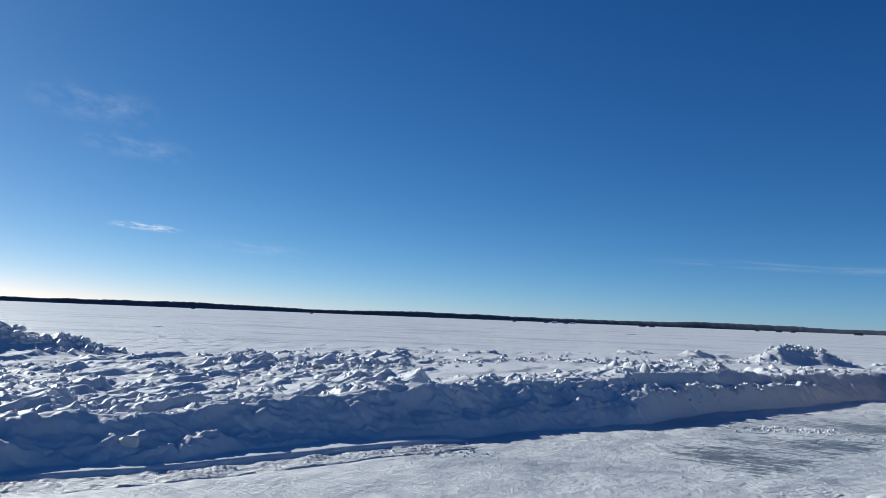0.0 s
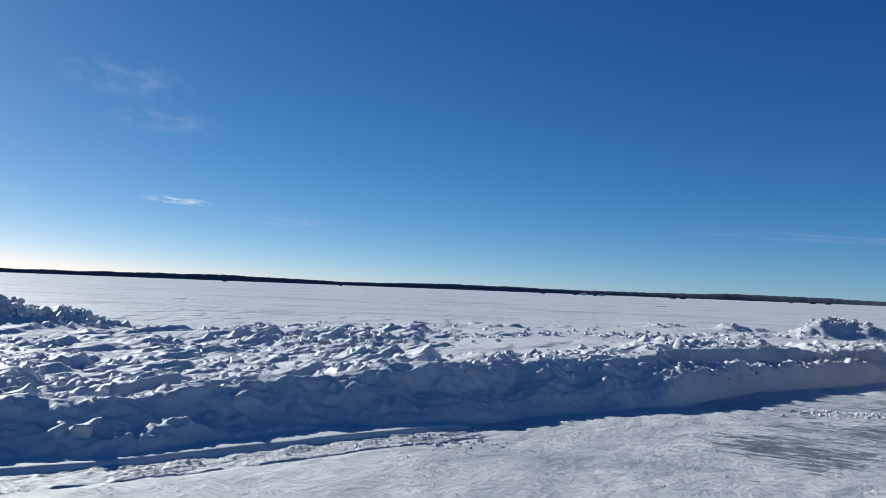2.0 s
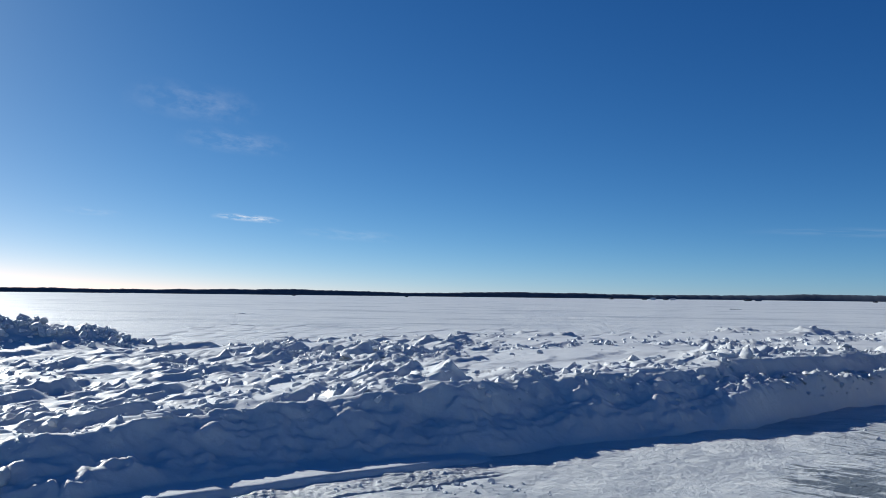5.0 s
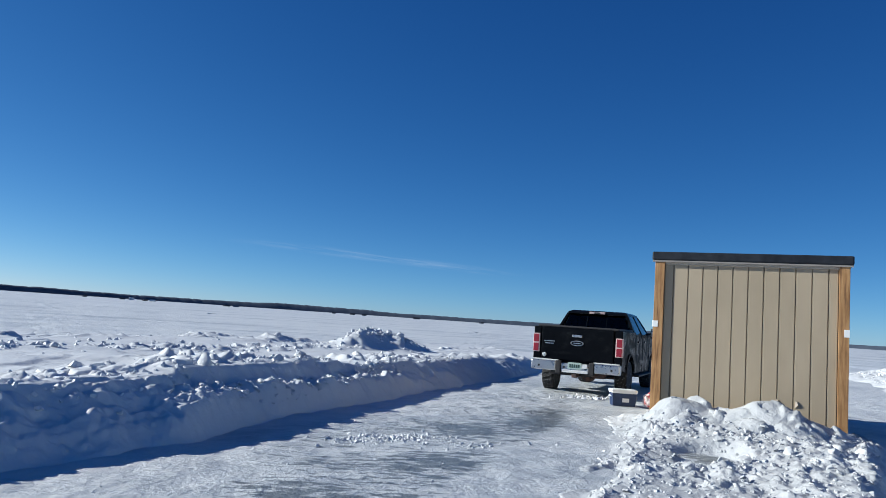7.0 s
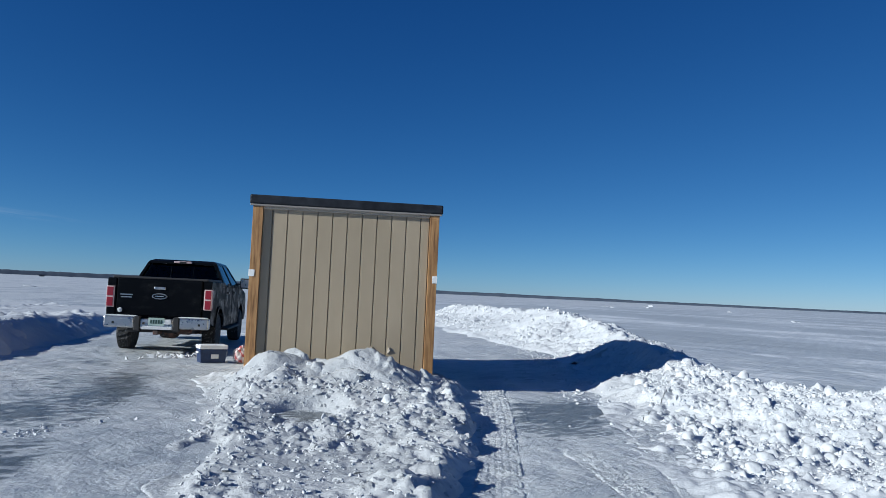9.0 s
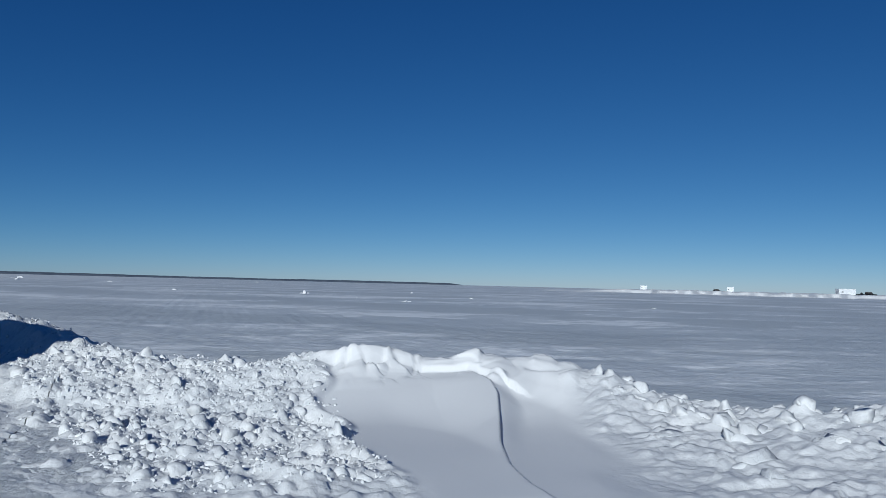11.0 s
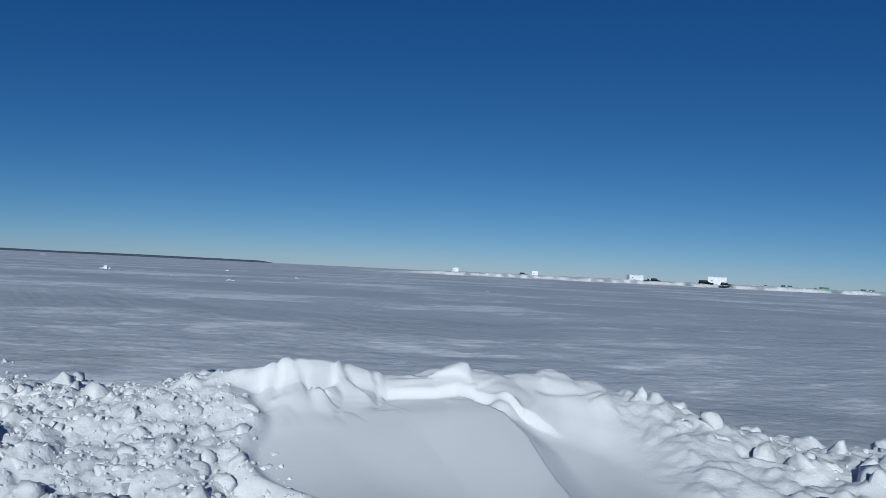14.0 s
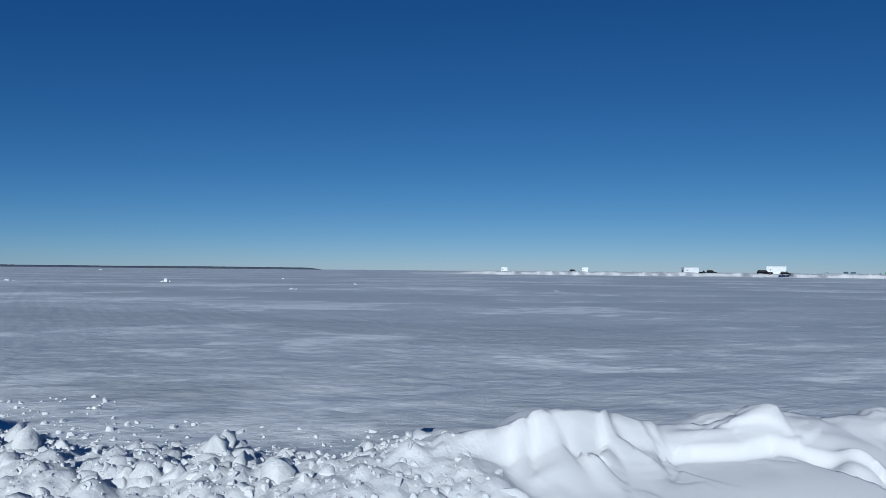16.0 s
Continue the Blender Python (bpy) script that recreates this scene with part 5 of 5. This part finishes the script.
for y in (-0.24, 0.24):
    part("slider_frame", loft_bm([[(0.79, y - 0.007, zb + 0.06), (0.80, y - 0.007, zb + 0.06), (0.80, y + 0.007, zb + 0.06), (0.79, y + 0.007, zb + 0.06)],
                                  [(0.935, y - 0.007, zt - 0.02), (0.945, y - 0.007, zt - 0.02), (0.945, y + 0.007, zt - 0.02), (0.935, y + 0.007, zt - 0.02)]]), PAINT, truck)
part("windshield", pane([(3.06, -0.86, zb), (3.06, 0.86, zb), (2.42, 0.68, zt), (2.42, -0.68, zt)], 0.006), GLASS, truck)
bl = part("brake_light", box_bm(0.86, 0.95, -0.19, 0.19, ROOF_Z - 0.06, ROOF_Z - 0.01, 0.01), PALE_LENS, truck, "high brake light with clear cargo lamps")
part("brake_lens", box_bm(0.856, 0.862, -0.07, 0.07, ROOF_Z - 0.055, ROOF_Z - 0.018), PLASTIC, bl)
for y in (-0.42, 0.42):
    seat = part("seat_back", box_bm(1.25, 1.4, y - 0.28, y + 0.28, 1.0, 1.55, 0.05), CLOTH, truck)
    part("headrest", box_bm(1.24, 1.36, y - 0.13, y + 0.13, 1.56, 1.74, 0.05), CLOTH, seat)
    seat = part("seat_back", box_bm(2.05, 2.2, y - 0.26, y + 0.26, 1.0, 1.58, 0.05), CLOTH, truck)
    part("headrest", box_bm(2.05, 2.16, y - 0.13, y + 0.13, 1.60, 1.78, 0.05), CLOTH, seat)
bm = bmesh.new()
bmesh.ops.create_cone(bm, cap_ends=True, segments=8, radius1=0.006, radius2=0.003, depth=0.8)
for v in bm.verts:
    v.co = Vector((3.3 - 0.1 * v.co.z, -0.9, 1.78 + v.co.z))
part("antenna", bm, PLASTIC, truck)
for wx in (0.0, 3.68):
    for wy in (0.84, -0.84):
        build_wheel(truck, wx, wy)


# ---- cooler and bag ----
BLUE, n_, l_, p_ = material("blue_plastic", (0.015, 0.05, 0.16), 0.45)
l_.new(ramp(n_, l_, tex_noise(n_, l_, mapped(n_, l_), 12, 5), [(0.3, (0.008, 0.025, 0.08)), (0.7, (0.013, 0.038, 0.11))]), p_.inputs["Base Color"])
LID, *_ = material("white_plastic", (0.75, 0.76, 0.77), 0.45)
cooler = thing("cooler", "blue plastic cooler with a white lid standing on the ice", "cooler", at=pose(12.47, 14.80, 0.0, 0, 0, -30) @ Matrix.Scale(0.78, 4))
part("body", loft_bm([[(-0.29, -0.16, 0.0), (0.29, -0.16, 0.0), (0.29, 0.18, 0.0), (-0.29, 0.18, 0.0)], [(-0.32, -0.18, 0.32), (0.32, -0.18, 0.32), (0.32, 0.2, 0.32), (-0.32, 0.2, 0.32)]]), BLUE, cooler)
lid = part("lid", box_bm(-0.34, 0.34, -0.20, 0.22, 0.325, 0.42, 0.02), LID, cooler, "white lid")
part("lid_panel", box_bm(-0.28, 0.28, -0.14, 0.16, 0.421, 0.428, 0.004), LID, lid)
part("label", box_bm(-0.06, 0.12, -0.190, -0.176, 0.10, 0.20, 0.002), LID, cooler, "pale label")
for s in (1, -1):
    part("handle", box_bm(s * 0.335 - 0.02, s * 0.335 + 0.02, -0.10, 0.12, 0.22, 0.26, 0.01), LID, cooler)
BAG, n_, l_, p_ = material("red_bag", (0.5, 0.05, 0.04), 0.35)
l_.new(ramp(n_, l_, tex_noise(n_, l_, mapped(n_, l_), 9, 3), [(0.40, (0.42, 0.06, 0.06)), (0.5, (0.62, 0.55, 0.54))]), p_.inputs["Base Color"])
bm = bmesh.new()
bmesh.ops.create_icosphere(bm, subdivisions=4, radius=0.17)
for v in bm.verts:
    c = v.co.copy()
    v.co = Vector((c.x * 1.0, c.y * 0.8, max(c.z * 1.05, -0.14) + 0.14)) * (1 + 0.16 * noise.noise(c * 11) + 0.08 * noise.noise(c * 26))
bag = part("plastic_bag", bm, BAG)
bag.matrix_world = pose(12.85, 14.42, 0.0, 0, 0, 20)
tagged(bag, "crumpled red and clear plastic bag on the ice", "bag")

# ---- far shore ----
# distance haze is mixed into the woods' base colour as a blue-grey tint
HAZED_WOODS, n_, l_, p_ = material("hazed_far_woods", (0.05, 0.07, 0.09), 0.95, 0, 0.1)
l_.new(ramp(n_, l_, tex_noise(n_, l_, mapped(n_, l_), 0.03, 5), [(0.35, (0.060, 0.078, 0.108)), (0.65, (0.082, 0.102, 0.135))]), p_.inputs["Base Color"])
az = np.radians(np.arange(-18.6, 205, 0.08))
deg = np.degrees(az)
top = 19.5 + 4.0 * vnoise(deg * 0.10, deg * 0, 201) + 2.0 * vnoise(deg * 0.6, deg * 0, 202) + 0.9 * vnoise(deg * 4.5, deg * 0, 203) + 0.35 * hash01(np.arange(len(az)), np.zeros(len(az)), 204)
top = top * (0.42 + 0.52 * smooth(-10, 70, deg)) * smooth(-18.9, -17.4, deg)
R0 = 3000.0
rows_ = [(R0, top * 0 - 1.0), (R0 + 12, top * 0.75), (R0 + 30, top), (R0 + 90, top * 0.95 + 1.0), (R0 + 160, top * 0 - 1.0)]
FX = np.stack([r * np.cos(az) for r, _ in rows_])
FY = np.stack([r * np.sin(az) for r, _ in rows_])
me, _ = grid_mesh("far_shore", FX, FY, np.stack([z for _, z in rows_]), HAZED_WOODS)
tagged(new("far_shore", me), "dark wooded shoreline across the frozen lake, tinted blue-grey for haze", "shore", kind="structure")

# ---- snow ridge and camp far out on the ice ----
ra, rr = np.meshgrid(np.radians(np.arange(-76, -24, 0.06)), np.concatenate([np.arange(306, 336, 0.8), np.arange(336, 372, 3.0), np.arange(372, 520, 9.0)]))
prof = smooth(314, 316.5, rr + 8 * vnoise(ra * 60, rr * 0, 211)) * smooth(518, 470, rr) * smooth(-25, -31, np.degrees(ra))
rz = prof * (1.15 + 0.3 * vnoise(ra * 90, rr * 0.05, 212) + 0.35 * clods(ra * 330, rr * 0.2, 1.0, 213)) + 0.35 * smooth(312, 314, rr) - 0.2
me, _ = grid_mesh("snow_ridge", rr * np.cos(ra), rr * np.sin(ra), rz, DRIFT)
tagged(new("snow_ridge", me), "long low ridge of drifted snow across the lake", "snow ridge", kind="structure")

HUTWHITE, n_, l_, p_ = material("white_hut_panel", (0.6, 0.62, 0.64), 0.5)
l_.new(ramp(n_, l_, tex_noise(n_, l_, mapped(n_, l_), 0.8, 4), [(0.3, (0.50, 0.53, 0.56)), (0.7, (0.62, 0.64, 0.66))]), p_.inputs["Base Color"])
HUTDARK, *_ = material("dark_hut_panel", (0.03, 0.035, 0.045), 0.6)
HUTBLUE, *_ = material("blue_shelter_cloth", (0.03, 0.06, 0.11), 0.7)
HUTGREEN, *_ = material("green_shelter_cloth", (0.03, 0.16, 0.05), 0.7)
FARPAINT, *_ = material("dark_car_paint", (0.006, 0.007, 0.009), 0.6, 0, 0.03)


def far_at(az_deg, r, z, turn=None):
    a = radians(az_deg)
    return pose(7.2 + r * math.cos(a), 5.3 + r * math.sin(a), z, 0, 0, az_deg - 90 if turn is None else turn)


def far_hut(az_deg, r, w, d, h, mat, label, z=0.85, turn=None, group="huts out on the ice"):
    """A fishing shelter; its broad side lies across the line of sight unless turned."""
    hut = thing("fishing_hut", label, "fish house", group, at=far_at(az_deg, r, z, turn))
    walls = part("shell", box_bm(-w / 2, w / 2, -d / 2, d / 2, 0.12, h - 0.1, 0.03), mat, hut)
    part("roof", box_bm(-w / 2 - 0.08, w / 2 + 0.08, -d / 2 - 0.08, d / 2 + 0.08, h - 0.1, h, 0.02), mat if mat is not HUTWHITE else HUTWHITE, hut)
    part("window", box_bm(-w * 0.32, -w * 0.32 + 0.5, -d / 2 - 0.02, -d / 2 + 0.01, h * 0.5, h * 0.5 + 0.4), HUTDARK if mat is not HUTDARK else HUTWHITE, walls)
    part("door", box_bm(-w / 2 - 0.02, -w / 2 + 0.01, -0.35, 0.35, 0.2, min(1.9, h - 0.3)), HUTDARK, walls)
    for y in (-d / 2 + 0.15, d / 2 - 0.15):
        part("runner", box_bm(-w / 2 - 0.1, w / 2 + 0.1, y - 0.05, y + 0.05, 0.0, 0.12), HUTDARK, hut)
    return hut


def far_car(az_deg, r, length, h, label, z=0.85, turn=None, suv=True, group="cars out on the ice"):
    car = thing("parked_car", label, "car", group, at=far_at(az_deg, r, z, turn))
    L = length / 2
    belt = h * 0.58
    part("body", prism_bm([(-L, 0.45), (L, 0.45), (L, belt * 0.92), (L * 0.45, belt), (-L, belt)], -0.95, 0.95, 0.05), FARPAINT, car)
    back = -L * (0.95 if suv else 0.1)
    part("cabin", loft_bm([[(back, -0.9, belt), (L * 0.45, -0.9, belt), (L * 0.45, 0.9, belt), (back, 0.9, belt)], [(back + 0.2, -0.7, h), (L * 0.1, -0.7, h), (L * 0.1, 0.7, h), (back + 0.2, 0.7, h)]]), FARPAINT, car)
    for wx in (-L * 0.62, L * 0.62):
        for wy in (-0.85, 0.85):
            w = part("wheel", lathe_bm([(0.1, -0.12), (0.36, -0.12), (0.36, 0.12), (0.1, 0.12)], 14), PLASTIC, car)
            w.location = (wx, wy, 0.36)
    part("side_window", box_bm(back + 0.4, L * 0.2, -0.83, -0.78, belt + 0.08, h - 0.16), PLASTIC, car)
    return car


far_hut(-32.57, 440, 3.6, 3.2, 2.9, HUTWHITE, "small white fishing hut on drifted snow", turn=-120)
far_car(-37.78, 430, 4.9, 1.9, "dark sport utility parked on the ice beside a hut")
far_hut(-38.63, 425, 3.4, 2.6, 3.1, HUTWHITE, "tall narrow white fishing hut on the ice")
far_hut(-46.05, 335, 6.4, 3.4, 2.9, HUTWHITE, "white trailer fishing house with a shaded end wall", turn=-112)
far_car(-46.96, 337, 4.2, 1.7, "dark pickup parked beside the white trailer house", suv=False)
far_car(-47.55, 332, 4.2, 1.9, "dark sport utility parked by the trailer house")
far_car(-50.07, 420, 2.4, 1.0, "small dark all-terrain vehicle on the snow", suv=False)
far_car(-51.05, 318, 5.8, 1.9, "dark pickup standing in front of a white trailer", z=0.95)
far_hut(-51.80, 345, 7.6, 3.0, 3.6, HUTWHITE, "long white trailer fishing house on the ice", z=1.0)
far_car(-52.42, 318, 4.4, 1.5, "low dark car half hidden by drifted snow", z=0.8)
far_hut(-54.15, 430, 2.0, 1.6, 1.1, HUTWHITE, "small pale shelter on the snow")
far_hut(-54.98, 430, 1.4, 1.4, 1.4, HUTDARK, "small dark portable shelter")
far_hut(-56.12, 400, 2.0, 1.8, 1.8, HUTBLUE, "dark blue cloth shelter on the ice")
far_hut(-56.55, 400, 2.0, 1.8, 1.7, HUTBLUE, "dark blue cloth shelter beside another")
far_car(-58.10, 400, 4.6, 1.2, "dark low sled and gear on the ice", suv=False)
far_hut(-58.52, 395, 1.9, 1.8, 1.7, HUTGREEN, "green cloth fishing shelter on the ice")
far_hut(-58.82, 395, 1.9, 1.8, 1.6, HUTGREEN, "green cloth fishing shelter on the ice")
far_hut(-61.0, 400, 2.4, 1.8, 1.5, HUTBLUE, "dark blue cloth shelter on the ice")
far_hut(-61.5, 400, 2.0, 1.8, 1.3, HUTDARK, "low dark portable shelter on the ice")
for a_, w_, h_, m_ in ((85.0, 4.2, 2.6, HUTDARK), (82.6, 5.5, 2.0, HUTDARK), (82.0, 5.6, 2.6, HUTWHITE), (81.1, 5.5, 2.0, HUTDARK), (80.6, 6.0, 1.9, HUTWHITE), (75.5, 7.5, 2.0, HUTDARK), (74.8, 6.5, 2.0, HUTBLUE),
                       (67.6, 4.0, 1.6, HUTDARK), (66.2, 6.0, 2.0, HUTDARK), (65.3, 5.0, 2.0, HUTDARK), (61.3, 8.0, 2.2, HUTDARK), (56.3, 5.0, 2.0, HUTDARK), (51.7, 4.5, 2.0, HUTDARK), (46.0, 4.5, 2.2, HUTDARK), (100.5, 3.5, 1.3, HUTDARK), (109.0, 4.0, 1.4, HUTDARK)):
    far_hut(a_, 860, w_, 2.6, h_, m_, "white fishing house far out on the ice" if m_ is HUTWHITE else "dark fishing house far out on the ice", z=0.15, group="huts before the far shore")


# ---- ice heaves on the lake ----
def heave(x, y, w, h, seed):
    rng = random.Random(seed)
    ob = thing("ice_heave", "broken snow-capped heave of ice on the lake", "ice heave", "heaves on the lake", at=pose(x, y, -0.02, 0, 0, math.degrees(math.atan2(y - 5, x - 7)) - 90))
    for k in range(4):
        u = (0, -0.32, 0.36, 0.14)[k] + rng.uniform(-.06, .06)
        v, f = CLODS_SMALL[rng.randrange(len(CLODS_SMALL))]
        size = np.array((w * rng.uniform(.28, .5), w * rng.uniform(.3, .5), h * rng.uniform(0.8, 1.1) * (1.2 - 2.2 * abs(u))))
        me = mesh_of("ice_block", v * size + np.array((u * w, rng.uniform(-.15, .15) * w, -0.1 * h)), f, DRIFT, False)
        block_ = new("ice_block", me)
        block_.parent = ob
    return ob


for k, (x, y, w, h) in enumerate([(100, 9.1, 1.9, .4), (93.5, -6.0, 1.7, .9), (72, -8.2, .6, .4), (63, -10.6, 1.3, .38), (81, -22.6, .9, .3), (55.5, -29.1, .9, .2), (186, 54, 4, .7), (223, 53, 3.5, .9), (208, 61, 5, .6),
                                 (336, 77, 8, 1.4), (223, 31, 3, .5), (64.5, -21.2, .6, .16), (118, -25.7, .9, .35), (440, -20.5, 6, .9), (22.4, -25.0, 1.2, .1), (-22.3, 58, 2.6, .16), (-20.2, 55.5, 1.2, .12), (30, 120, 4, .4), (62, 96, 3, .4)]):
    heave(x, y, w, h, k)


# ---- thin clouds ----
def cloud_material(name, amount):
    m, n, l, p = material(name, (0.9, 0.9, 0.9))
    n.remove(p)
    v = mapped(n, l, coord="Generated")
    sep = n.new("ShaderNodeSeparateXYZ")
    l.new(v, sep.inputs[0])
    fac = None
    for out in (sep.outputs[0], sep.outputs[1]):
        d = math_node(n, l, "SUBTRACT", out, 0.5)
        q = math_node(n, l, "SUBTRACT", 1.0, math_node(n, l, "MULTIPLY", math_node(n, l, "MULTIPLY", d, d), 4.0), True)
        fac = q if fac is None else math_node(n, l, "MULTIPLY", fac, q)
    wisp = tex_noise(n, l, mapped(n, l, (2.2, 1.3, 1), 0.1, "Generated"), 2.4, 6, 0.6)
    w2 = ramp(n, l, wisp, [(0.40, (0, 0, 0)), (0.72, (1, 1, 1))])
    fac = math_node(n, l, "MULTIPLY", math_node(n, l, "MULTIPLY", fac, fac), math_node(n, l, "MULTIPLY", w2, amount))
    tr, em, mix = n.new("ShaderNodeBsdfTransparent"), n.new("ShaderNodeEmission"), n.new("ShaderNodeMixShader")
    # the wisps emit their own pale glow in place of sunlight
    em.inputs["Color"].default_value = (0.80, 0.86, 0.95, 1)
    em.inputs["Strength"].default_value = 0.8
    l.new(fac, mix.inputs[0]), l.new(tr.outputs[0], mix.inputs[1]), l.new(em.outputs[0], mix.inputs[2])
    l.new(mix.outputs[0], n["Material Output"].inputs["Surface"])
    return m


CLOUD, FAINT = cloud_material("glowing_bright_wisp", 1.1), cloud_material("glowing_faint_wisp", 0.16)
for a_, e_, w_, h_, m_ in ((112.0, 5.65, 430, 48, CLOUD), (104.4, 4.6, 700, 85, FAINT), (116.0, 13.8, 800, 240, FAINT), (113.0, 11.2, 700, 160, FAINT), (122.5, 5.6, 350, 50, FAINT), (64.0, 4.4, 1900, 60, FAINT)):
    bm = bmesh.new()
    bmesh.ops.create_grid(bm, x_segments=12, y_segments=4, size=0.5)
    for v in bm.verts:
        v.co = Vector((v.co.x * w_, v.co.y * h_, -w_ * 0.05 * (2 * v.co.x) ** 2 + 4 * noise.noise(v.co * 5)))
    ob = part("cloud", bm, m_)
    eye = Vector((4200 * math.cos(radians(e_)) * math.cos(radians(a_)), 4200 * math.cos(radians(e_)) * math.sin(radians(a_)), 4200 * math.sin(radians(e_))))
    ob.matrix_world = look(eye, eye * 2, -3)
    tagged(ob, "thin wisp of high cloud", "cloud", "wisps of cloud", "structure")
